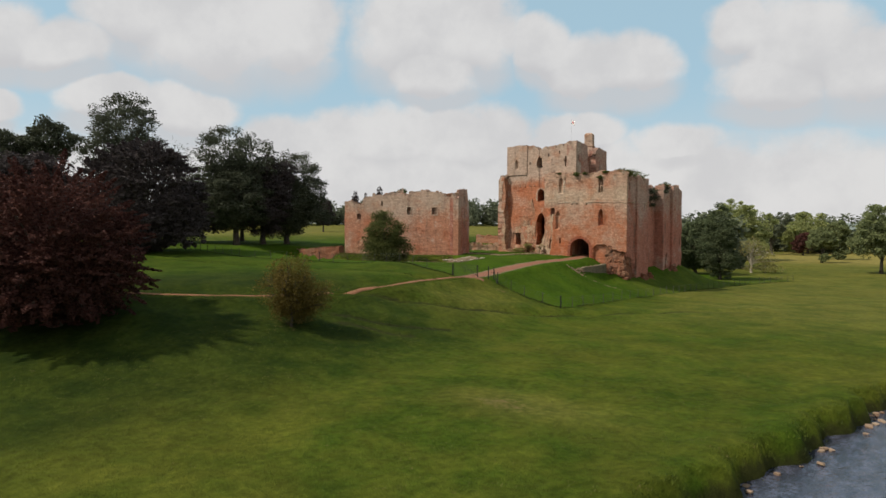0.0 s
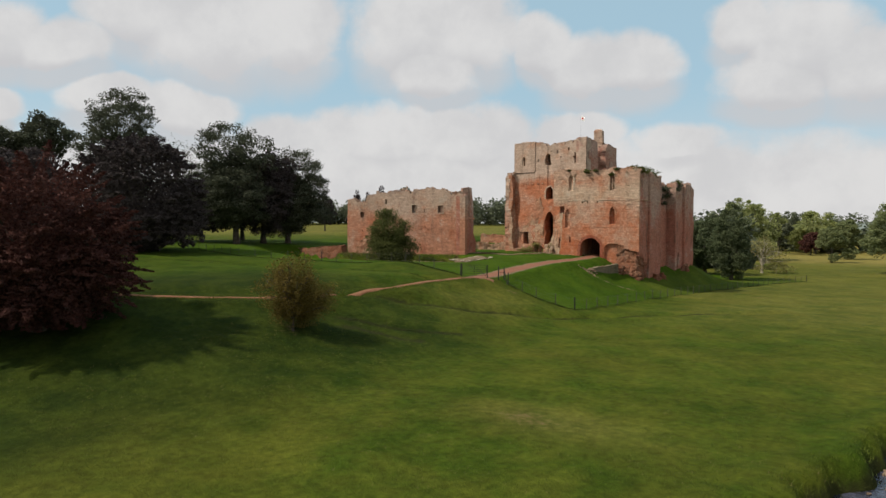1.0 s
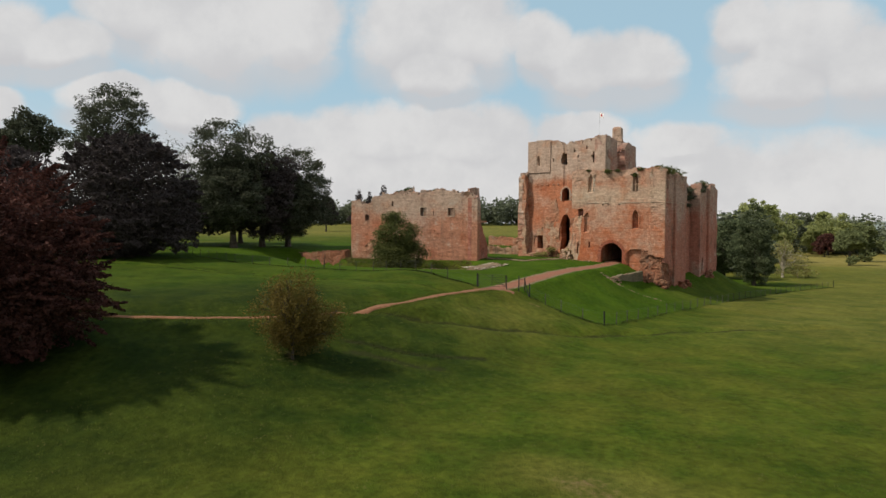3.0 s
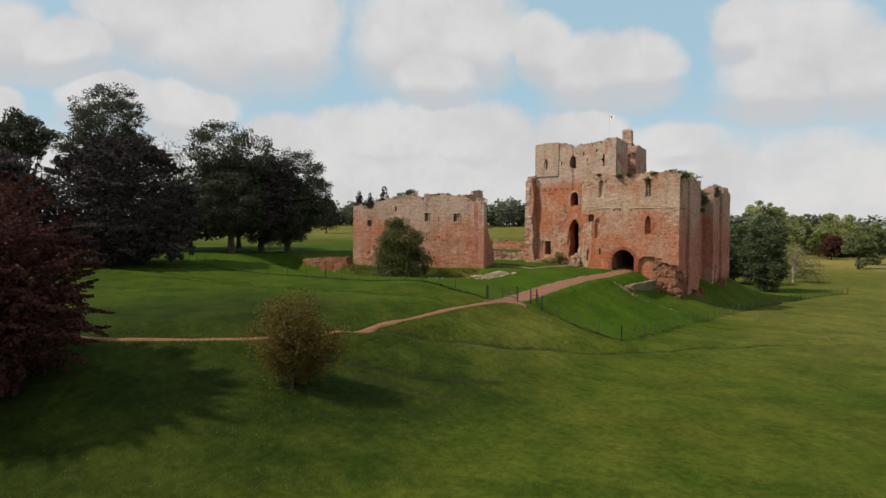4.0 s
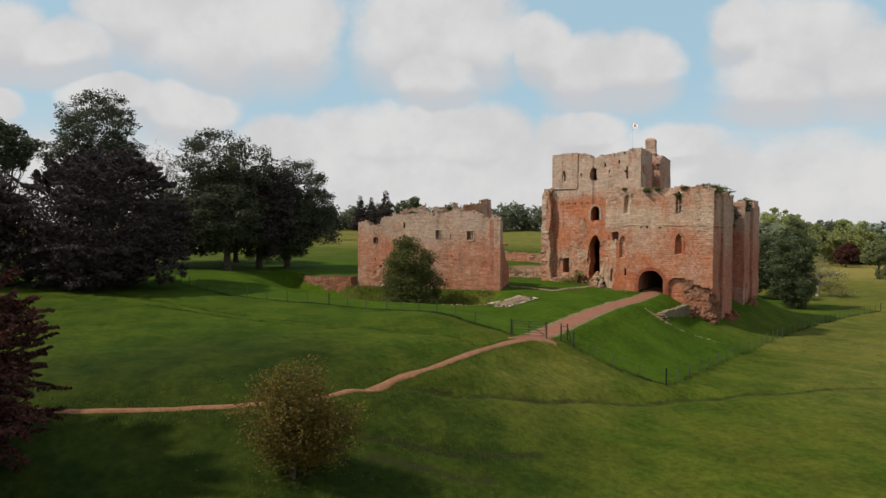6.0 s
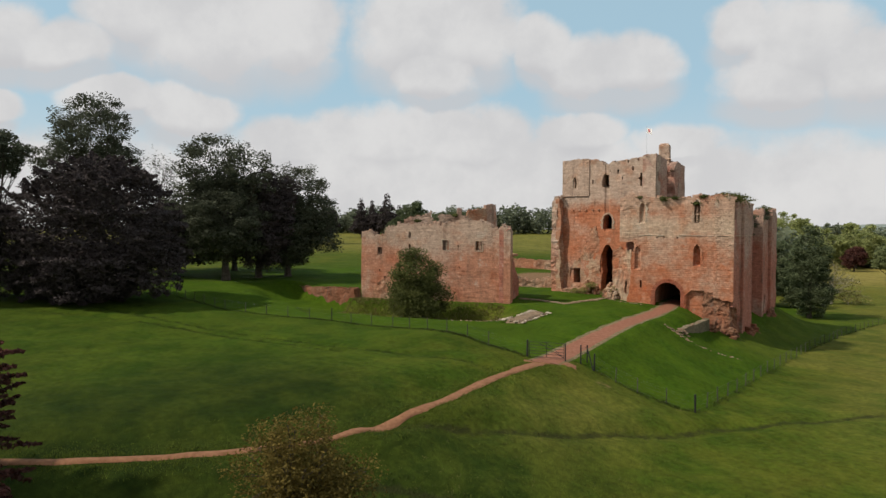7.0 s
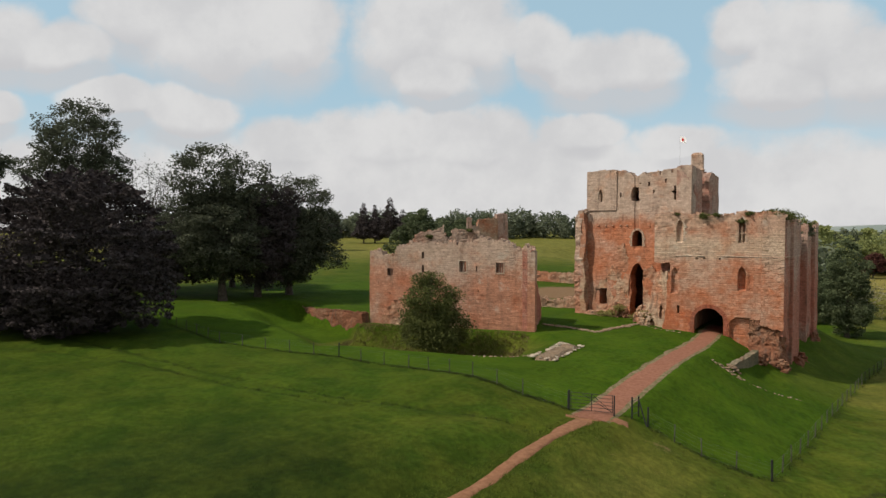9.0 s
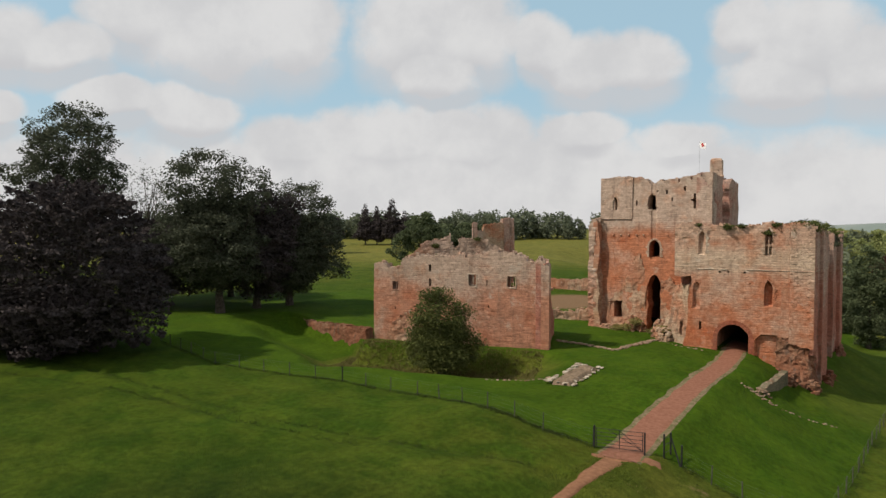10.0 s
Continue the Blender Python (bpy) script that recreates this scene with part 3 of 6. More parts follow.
def nearest_on(x, y, line):
    """Distance to a line and the point of it that lies nearest."""
    best = (1e9, x, y)
    for (ax, ay), (bx, by) in zip(line, line[1:]):
        k = max(0.0, min(1.0, ((x - ax) * (bx - ax) + (y - ay) * (by - ay)) / ((bx - ax) ** 2 + (by - ay) ** 2)))
        px, py = ax + k * (bx - ax), ay + k * (by - ay)
        best = min(best, (math.hypot(x - px, y - py), px, py))
    return best


def near_line(x, y, line):
    return nearest_on(x, y, line)[0]


MUD_LINE = [(4.6, -58.4), (6.65, -55.3), (7.9, -52.7), (9.9, -49.6), (11.6, -46.8), (13.2, -43.8), (14.8, -40.4), (16.7, -36.5), (19.7, -32.8), (24.5, -27), (31, -19)]
MUD_LINE_LOW = [(7.6, -62.4), (8.9, -61.4), (10.2, -60.4), (11.4, -59.3), (12.6, -57.9), (14.2, -55.2)]
MUD_LINE_FOOT = [(9.0, -63.6), (10.4, -62.6), (11.6, -61.8), (12.8, -61.1), (14.0, -60.0)]
WHEEL_LINE = [(-60, -54), (-40, -51.7), (-28, -50.3), (-16.5, -49.5), (-6.5, -47.6), (3.4, -44.2)]
WHEEL_LINE_2 = [(-44, -57), (-33, -53.0), (-26, -51.8), (-18, -51.0), (-8, -49.2)]


def relief_at(x, y):
    """Roughness of the turf: tussocks on the meadow, ruts along the mud lines and cart tracks."""
    r = 0.10 * n2(x, y, 0.23) + 0.05 * n2(x, y, 0.9)
    if -30 < x < 45 and -80 < y < -5:
        d = near_line(x, y, MUD_LINE)
        r -= 0.44 * math.exp(-(d / 0.95) ** 2) * (0.6 + 0.8 * n2(x, y, 0.21)) - 0.12 * math.exp(-((d - 1.8) / 1.2) ** 2)
        d = min(near_line(x, y, MUD_LINE_LOW), near_line(x, y, MUD_LINE_FOOT))
        r -= 0.34 * math.exp(-(d / 0.9) ** 2) * (0.6 + 0.8 * n2(x, y, 0.27))
    r -= 0.05 * math.exp(-(near_line(x, y, PATH_LINE) / 0.55) ** 4) if -16 < x < 8 and -88 < y < -38 else 0.0
    if -4 < x < 12 and -44 < y < -6:
        r -= 0.11 * math.exp(-(near_line(x, y, DRIVE_LINE) / 1.5) ** 4)
    if x < 8 and -60 < y < -40:
        d = min(near_line(x, y, WHEEL_LINE), near_line(x, y, WHEEL_LINE_2))
        r -= 0.17 * math.exp(-(d / 0.55) ** 2)
    return r


def track(x, y):
    return surface(x, y) + (0.05 * math.exp(-(near_line(x, y, PATH_LINE) / 0.55) ** 4) if -16 < x < 8 and -88 < y < -38 else 0.0)


def surface(x, y):
    h = ground(x, y)
    if -18 < x < 10 and -90 < y < -6:
        # path and drive lie level across, on a low terrace of the slope
        d, px, py = nearest_on(x, y, WAY_LINE)
        if d < 4.0:
            h += (ground(px, py) - h) * math.exp(-(d / 2.3) ** 4)
    return h + (relief_at(x, y) if -120 < x < 80 and -130 < y < 120 else 0.0)


def spread(lo, hi, step, out_lo, out_hi, growth=1.13):
    vals = list(np.arange(lo, hi + 1e-6, step))
    s, v = step, lo
    while v > out_lo:
        s *= growth
        v -= s
        vals.insert(0, v)
    s, v = step, hi
    while v < out_hi:
        s *= growth
        v += s
        vals.append(v)
    return vals


def make_ground():
    xs, ys = spread(-60, 48, 0.52, -2600, 2600), spread(-96, 30, 0.52, -2600, 3200)
    verts, mown, bare, dry, rank_shade, rut_dark = [], [], [], [], [], []
    for y in ys:
        for x in xs:
            verts.append((x, y, surface(x, y)))
            near = -80 < x < 60 and -110 < y < 80
            lawn = 0.0
            if near:
                lawn = 1.0 if inside(x, y, PRECINCT) else 0.0
                if not lawn and x < 2:
                    lawn = 0.62 * smooth((2 - x) / 14) * smooth((y + 78) / 16)
            mown.append(lawn)
            b = 0.0
            if near:
                b = 0.50 * math.exp(-((x - 28.5) / 3.4) ** 2 - ((y + 69.9) / 1.7) ** 2)
                b += 0.30 * math.exp(-((x - 9.5) / 3.5) ** 2 - ((y + 47.5) / 6.5) ** 2)
                b += 0.45 * math.exp(-((x - 26) / 3) ** 2 - ((y - 1.0) / 5) ** 2)
                b += 0.95 * math.exp(-((x + 29) / 7.5) ** 4 - ((y - 22) / 12.0) ** 4)
                b += 0.45 * math.exp(-((x - 8.2) / 2.3) ** 2 - ((y + 67.5) / 2.0) ** 2)
                b += 0.5 * math.exp(-((x - 9.0) / 1.2) ** 2 - ((y + 38.4) / 0.9) ** 2)
                d = x - bank_edge(y)
                if d > 0.9:
                    b = max(b, 0.5 * smooth((d - 0.9) / 0.7))
            bare.append(b)
            r = 0.0
            if near:
                if 2 < x < 33 and -66 < y < -17:
                    r = 0.70 * math.exp(-(near_line(x, y, MUD_LINE) / 0.48) ** 2)
                    r = max(r, 0.75 * math.exp(-(min(near_line(x, y, MUD_LINE_LOW), near_line(x, y, MUD_LINE_FOOT)) / 0.52) ** 2))
                # edge and face of the river bank take the same dark colour
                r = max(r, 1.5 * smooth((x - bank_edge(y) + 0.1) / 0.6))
            rut_dark.append(r)
            far = 0.8 * y - 0.6 * x
            d = 0.60 * smooth((far - 90) / 80) if x < 0 else 0.22 * smooth((y + 5) / 40) + 0.7 * smooth((y - 110) / 40)
            d = max(d * (0.75 if x < 0 else 1.0), 0.26 * smooth((x - 16) / 12) * smooth((y + 45) / 30))
            # castle mound lightened with the dry tint in place of sun on its slope
            d = max(d, 0.22 * smooth((x - 10) / 3) * smooth((y + 12) / 5)) if near else d
            d = max(d, 0.16 * min(1.0, ditch(x, y) / 0.8)) if near and x > -33 else d
            if near:
                d = max(d, 0.28 * math.exp(-((x - 29.5) / 4.5) ** 2 - ((y + 69.5) / 2.2) ** 2))
                d = max(d, 0.20 * math.exp(-((x - 9.8) / 4.0) ** 2 - ((y + 46) / 8.5) ** 2))
            dry.append(d)
            # shade beside the copper beech, put into the turf colour down the slope
            rank_shade.append(0.9 * smooth((24 - x) / 14) * smooth((-47 - y) / 13) * (1 - smooth((-96 - y) / 8)) * (1 - 0.6 * smooth((-x - 8) / 10)) if near else 0.0)
            # lawn left of the path, slightly darkened as well
            if near and not inside(x, y, PRECINCT) and x < 3 and y > -82:
                rank_shade[-1] = max(rank_shade[-1], 0.20 * smooth((3 - x) / 7) * smooth((y + 82) / 8))
            # less lawn colour on the mound, for the same sunlit tone
            if near and lawn and x > 8 and y > -16:
                mown[-1] = lawn * (1 - 0.3 * smooth((x - 9.5) / 2.5) * smooth((y + 15) / 5))
            if near and lawn and x > -33 and ditch(x, y) > 0.1:
                mown[-1] = lawn * (1 - min(1.0, ditch(x, y) / 0.7) * 0.7)
    w = len(xs)
    faces = [(j * w + i, j * w + i + 1, (j + 1) * w + i + 1, (j + 1) * w + i) for j in range(len(ys) - 1) for i in range(w - 1)]
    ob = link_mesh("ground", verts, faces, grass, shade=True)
    for name, vals in (("mown", mown), ("bare", bare), ("dry", dry), ("rank_shade", rank_shade), ("rut_dark", rut_dark)):
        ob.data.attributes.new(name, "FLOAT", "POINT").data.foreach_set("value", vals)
    tagged(ob, "green grazed meadow and mown lawn on a slope above the river", "ground", kind="structure")


make_ground()


def ribbon(name, line, widths, mat, label, lift, across=5, ragged_edge=0.15, step=0.5, category="path"):
    """A strip of surface that follows the ground."""
    pts = []
    for (ax, ay), (bx, by) in zip(line, line[1:]):
        n = max(1, int(math.hypot(bx - ax, by - ay) / step))
        pts += [(ax + (bx - ax) * k / n, ay + (by - ay) * k / n) for k in range(n)]
    pts.append(line[-1])
    for _ in range(6):
        pts = [pts[0]] + [((a[0] + 2 * b[0] + c[0]) / 4, (a[1] + 2 * b[1] + c[1]) / 4) for a, b, c in zip(pts, pts[1:], pts[2:])] + [pts[-1]]
    verts, faces = [], []
    for k, (x, y) in enumerate(pts):
        p, q = pts[max(0, k - 1)], pts[min(len(pts) - 1, k + 1)]
        l = math.hypot(q[0] - p[0], q[1] - p[1])
        sx, sy = (q[1] - p[1]) / l, -(q[0] - p[0]) / l
        w = ramp(k / (len(pts) - 1), widths)
        for c in range(across + 1):
            s = (c / across - 0.5) * w
            if c in (0, across):
                s += ragged_edge * n2(x * 0.6 + c, y * 0.6, 1.0)
            vx, vy = x + sx * s, y + sy * s
            verts.append((vx, vy, track(vx, vy) + lift - (0.10 if c in (0, across) else 0)))
    for k in range(len(pts) - 1):
        for c in range(across):
            a = k * (across + 1) + c
            faces.append((a, a + 1, a + across + 2, a + across + 1))
    ob = link_mesh(name, verts, faces, mat, shade=True)
    return tagged(ob, label, category, kind="structure")


ribbon("path", PATH_LINE, [(0, 0.55), (0.45, 0.6), (0.93, 1.0), (1, 1.6)], gravel_tan, "narrow tan gravel footpath across the grass", 0.07, 5, 0.2)
ribbon("drive_verge", DRIVE_LINE, [(0, 3.5), (0.25, 3.2), (1, 2.9)], gravel_grey, "worn grey gravel verge of the castle drive", 0.03, 8, 0.5)
ribbon("drive", DRIVE_LINE, [(0, 3.2), (0.1, 2.7), (0.4, 2.3), (1, 2.3)], gravel_red, "reddish gravel drive that leads up to the gatehouse arch", 0.06, 6, 0.3)
ribbon("gateway_apron", [(3.0, -40.2), (5.0, -39.3), (6.7, -38.5)], [(0, 0.5), (0.5, 1.7), (1, 0.9)], gravel_tan, "trodden gravel apron before the field gate", 0.035, 6, 0.3)


def build_river():
    ys = np.arange(-130, 61, 3.0)
    verts, faces = [], []
    for y in ys:
        b = bank_edge(y)
        for k, dx in enumerate((-2.0, 3, 8, 16, 30, 60)):
            verts.append((b + dx, y, -5.95 + 0.004 * (y + 60)))
    for j in range(len(ys) - 1):
        for k in range(5):
            a = j * 6 + k
            faces.append((a, a + 1, a + 7, a + 6))
    tagged(link_mesh("water", verts, faces, water_mat, shade=True), "dark rippled river water below a low grassy bank", "river", kind="structure")


build_river()


# ---- the gatehouse ----
GF_A, GF_B = (-1.85, -7.82), (10.85, -5.18)          # outer face, from the keep's side to the river corner
gate_house = group_of("outer_gatehouse", "ruined red sandstone gatehouse with arched entrance and broken top", "gatehouse")

U0 = 4.35   # of the arch's left jamb along the front
ARCH = arched(U0 - 0.06, U0 + 2.90, -2.0, 1.35, 2.75, 2.0)
FRONT_HOLES = [ARCH,
               rect(2.50, 2.72, 2.0, 2.9),                         # slit
               rect(0.9, 1.2, 1.1, 2.1),
               rect(4.32, 4.56, 8.1, 8.32), rect(5.15, 5.4, 8.1, 8.32), rect(6.7, 6.95, 8.1, 8.32), rect(7.55, 7.72, 8.12, 8.3),
               ragged(lambda u, z: max(10.15 - u, z - 1.45), 0.35, 1.0),
               ragged(lambda u, z: max(u - 1.15 - 0.06 * max(0, z), z - 7.6), 0.5, 0.8)]


def gate_sunk(u, z):
    d = 0.0
    blind = arched(2.35, 3.05, 10.1, 11.9, 12.5, 1.5)
    low = arched(1.85, 2.6, 4.3, 6.5, 7.15, 1.5)
    bay = arched(7.95, 10.1, -3, 1.1, 1.8, 3.0)
    lancet = arched(8.60, 9.38, 4.95, 6.7, 7.45, 1.5)
    upper = arched(8.62, 9.28, 10.1, 11.9, 12.75, 1.5)
    for f, k in ((upper, 0.55), (blind, 0.3), (low, 0.3), (bay, 0.4), (lancet, 0.6)):
        if f(u, z) < 0:
            d = max(d, k)
    if z > 11.6:
        d += 0.25 * max(0, n2(u, z, 1.3))
    return d


wall("front_wall", GF_A, GF_B, -4.2, [(0, 13.1), (2, 13.2), (4, 13.1), (5.4, 12.9), (6.5, 12.8), (8.0, 13.1), (9.5, 13.2), (11, 13.2), (13, 12.9)], 1.7, stone_gate, gate_house,
     FRONT_HOLES, cell=0.19, relief=0.09, sunk=gate_sunk, rough_top=0.35, label="red sandstone front with buff upper courses")
# corner pilaster, in two stages
CORNER_A, CORNER_B = on_wall(GF_A, GF_B, 10.85, 0.34), on_wall(GF_A, GF_B, 13.0, 0.34)
wall("corner_pilaster", CORNER_A, CORNER_B, -3.6, [(0, 13.1), (1.1, 13.3), (2.15, 12.8)], 1.2, stone_gate, gate_house, [ragged(lambda u, z: z - 1.5 + 0.35 * u, 0.6, 1.1)],
     cell=0.2, relief=0.06, rough_top=0.3)
wall("pilaster_strip", on_wall(GF_A, GF_B, 10.12, 0.16), on_wall(GF_A, GF_B, 10.84, 0.16), 1.2, [(0, 12.9), (0.7, 13.0)], 0.6, stone_gate, gate_house, [ragged(lambda u, z: z - 1.7, 0.3, 1.3)], cell=0.2, relief=0.05, rough_top=0.25)
# river side of the gatehouse: wall, pilasters and set-back bay
SIDE = [(GF_B, (10.95, -1.6)), ((11.25, -1.7), (11.25, 3.2)), ((9.4, 3.0), (9.4, 12.2)), ((10.95, 11.9), (10.95, 16.2)), ((11.35, 16.0), (11.35, 19.3)), ((10.95, 19.2), (10.95, 22.6))]
SIDE_TOP = [[(0, 12.7), (3.6, 12.3)], [(0, 12.3), (3, 12.5), (5, 12.2)], [(0, 11.6), (4, 11.9), (9, 11.5)], [(0, 11.9), (4, 12.0)], [(0, 11.9), (3, 12.1)], [(0, 12.0), (3.4, 11.3)]]
def side_sunk(u, z):
    """A lost facing high up beside the corner, and robbed stone at the foot."""
    d = 0.45 if 0.1 < u < 1.1 + 0.3 * n2(u, z, 1.1) and z > 10.2 + 0.6 * n2(u + 9, z, 1.4) else 0.0
    return d + 0.30 * smooth((-0.9 + 0.8 * n2(u, z, 0.9) - z) / 0.5)


for k, ((a, b), tops) in enumerate(zip(SIDE, SIDE_TOP)):
    holes = []
    if k == 0:
        holes = [arched(2.25, 3.05, -4.4, -2.1, -1.35), ragged(lambda u, z: max(u - 1.9, z - 0.5 + 0.5 * u), 0.4, 1.1)]
    if k == 2:
        holes = [rect(3.2, 3.6, 9.0, 9.7), ragged(rect(6.2, 6.9, 8.2, 9.6), 0.2)]
    if k == 3:
        holes = [rect(1.35, 2.1, -2.6, 0.1)]
    wall("river_side_wall", a, b, -5.4, tops, 1.3, stone_shade_side, gate_house, holes, cell=0.24, relief=0.14, rough_top=0.45,
         sunk=side_sunk if k == 0 else None, label="greyish red weathered river side, its stone coloured for shade")
for a, b, h in (((11.25, 3.2), (9.4, 3.2), 12.2), ((9.4, 11.9), (10.95, 11.9), 11.9), ((10.95, 22.6), (1.0, 22.6), 11.4), ((-1.7, 0.3), (-1.7, -5.9), 12.8)):
    wall("return_wall", a, b, -5.4, [(0, h), (4, h)], 1.0, stone_shade_side, gate_house, (), cell=0.4, relief=0.08, rough_top=0.3)
# pilaster returns
for x, y, w, d, h in ((10.98, -1.75, 0.62, 0.5, 12.0), (11.05, 16.05, 0.7, 0.4, 11.7)):
    part("pilaster_return", box_bm(w, d, h + 4.5, pose(x, y, -4.5), 0.05, 0.08, 2), stone_shade_side, gate_house)
# grass-grown flat top; passage vault and inner walls added to keep openings dark
slab("roof", [(-1.2, -6.6), (10.2, -4.2), (10.2, 2.6), (8.8, 3.4), (8.8, 11.6), (10.2, 12.6), (10.2, 22.0), (0.2, 22.0), (0.2, 0.2), (-1.2, 0.2)], 11.2, 11.7, grass, gate_house, "overgrown wall top with grass")
slab("passage_vault", [(1.5, -6.2), (8.2, -4.8), (7.4, 2.0), (0.7, 0.6)], 3.1, 3.6, stone_rubble, gate_house)
slab("passage_wall", [(1.55, -6.3), (2.1, -6.2), (1.4, 12.0), (0.6, 12.0)], -1.0, 3.2, stone_rubble, gate_house)
slab("passage_wall", [(5.9, -5.6), (6.6, -5.4), (5.8, 12.0), (5.1, 12.0)], -1.0, 3.2, stone_rubble, gate_house)
slab("passage_wall", [(0.6, 11.0), (6.0, 11.0), (6.0, 11.6), (0.6, 11.6)], -1.0, 3.4, stone_rubble, gate_house)
slab("passage_vault", [(0.6, 0.5), (7.4, 0.5), (7.4, 11.6), (0.6, 11.6)], 3.1, 3.6, stone_rubble, gate_house)
# unseen backing added behind the front so that its openings stay dark
slab("chamber_back_wall", [(-0.4, -3.6), (9.4, -1.8), (9.4, -1.2), (-0.4, -3.0)], 3.5, 11.3, stone_rubble, gate_house)


def string_course(a, b, u0, u1, z, parent, mat=stone_dressed, h=0.12, out=0.04):
    """A moulding of dressed blocks, slightly uneven, with gaps where it has broken off."""
    rnd = random.Random(int(z * 10 + u0 * 7))
    course = new("string_course")
    course.parent = parent
    u = u0
    while u < u1:
        w = min(rnd.uniform(0.5, 1.1), u1 - u)
        if rnd.random() > 0.14 and w > 0.15:
            m = wall_pose(a, b, u + w / 2, z + rnd.uniform(-0.02, 0.02), out / 2 - 0.12 + rnd.uniform(-0.03, 0.03))
            part("string_stone", box_bm(w - 0.03, out + 0.3, h, m, 0.035), mat, course)
        u += w
    return course


string_course(GF_A, GF_B, 1.4, 10.1, 8.42, gate_house)
string_course(CORNER_A, CORNER_B, 0.0, 2.15, 8.42, gate_house)
string_course(on_wall(GF_A, GF_B, 10.12, 0.16), on_wall(GF_A, GF_B, 10.84, 0.16), 0.0, 0.72, 8.42, gate_house)
string_course((10.95, -5.0), (10.95, -1.7), 0.0, 3.3, 8.42, gate_house)
string_course((11.25, -1.7), (11.25, 3.2), 0.0, 4.8, 8.42, gate_house)


def arch_ring(a, b, mid, half, z0, spring, crown, parent, depth=0.34, out=0.07, power=2.0, jambs=True, mat=stone_arch):
    """Voussoirs and jamb stones round an opening, each its own piece."""
    n = max(5, int(2.4 * half / 0.30))
    for k in range(n):
        t0, t1 = math.pi * k / n + 0.02, math.pi * (k + 1) / n - 0.02
        bm = bmesh.new()
        vs = []
        for off in (out, -0.5):
            for r in (0.0, depth):
                for th in (t0, t1):
                    c, s = math.cos(th), math.sin(th)
                    q = 2 / power
                    u = mid + math.copysign(abs(c) ** q, c) * (half + r)
                    z = spring + abs(s) ** q * (crown - spring + r)
                    x, y = on_wall(a, b, u, off)
                    vs.append(bm.verts.new((x, y, z)))
        for f in ((0, 1, 3, 2), (4, 6, 7, 5), (0, 2, 6, 4), (1, 5, 7, 3), (2, 3, 7, 6), (0, 4, 5, 1)):
            bm.faces.new([vs[i] for i in f])
        bmesh.ops.recalc_face_normals(bm, faces=bm.faces[:])
        part("voussoir", bm, mat, parent)
    if jambs:
        z, k = z0, 0
        rnd = random.Random(int(mid * 100))
        while z < spring - 0.1:
            h = min(rnd.uniform(0.3, 0.45), spring - z)
            for side in (-1, 1):
                w = depth + (0.14 if (k + (side > 0)) % 2 else 0.0)
                m = wall_pose(a, b, mid + side * (half + w / 2), z, out / 2 - 0.15)
                part("jamb_stone", box_bm(w, out + 0.3, h - 0.02, m, 0.02), mat, parent)
            z += h
            k += 1


arch_ring(GF_A, GF_B, U0 + 1.42, 1.48, -0.4, 1.35, 2.75, gate_house, 0.42, 0.08)
for mid, half, z0, spring, crown in ((8.99, 0.39, 4.95, 6.7, 7.45), (2.70, 0.35, 10.1, 11.9, 12.5), (8.95, 0.33, 10.1, 11.9, 12.75), (2.22, 0.37, 4.3, 6.5, 7.15)):
    arch_ring(GF_A, GF_B, mid, half, z0, spring, crown, gate_house, 0.2, 0.04, 1.5, True, stone_dressed if z0 > 8 else stone_gate)
# tracery of the upper lancet: mullion and transom
part("window_mullion", box_bm(0.1, 0.25, 1.75, wall_pose(GF_A, GF_B, 8.95, 10.1, -0.22), 0.02), stone_dressed, gate_house)
part("window_transom", box_bm(0.66, 0.25, 0.12, wall_pose(GF_A, GF_B, 8.95, 10.95, -0.22), 0.02), stone_dressed, gate_house)


def rubble_mass(name, centre, size, parent, seed, mat=stone_core, lumps=26, label=""):
    """Broken core masonry: many rough blocks heaped into one mass."""
    rnd = random.Random(seed)
    bm = bmesh.new()
    for _ in range(lumps):
        k = rnd.random()
        a = rnd.uniform(0, math.tau)
        r = math.sqrt(rnd.random()) * (1.05 - 0.55 * k)
        x, y = centre[0] + size[0] * r * math.cos(a), centre[1] + size[1] * r * math.sin(a)
        s = rnd.uniform(0.20, 0.50) * (1.1 - 0.3 * k)
        m = pose(x, y, centre[2] + size[2] * k * 0.92 - s * 0.35, rnd.uniform(-14, 14), rnd.uniform(-14, 14), rnd.uniform(0, 90))
        box_bm(s * rnd.uniform(0.8, 1.3), s, s * rnd.uniform(0.6, 0.95), m, 0.05, 0.09, 1, bm)
    return part(name, bm, mat, parent, label)


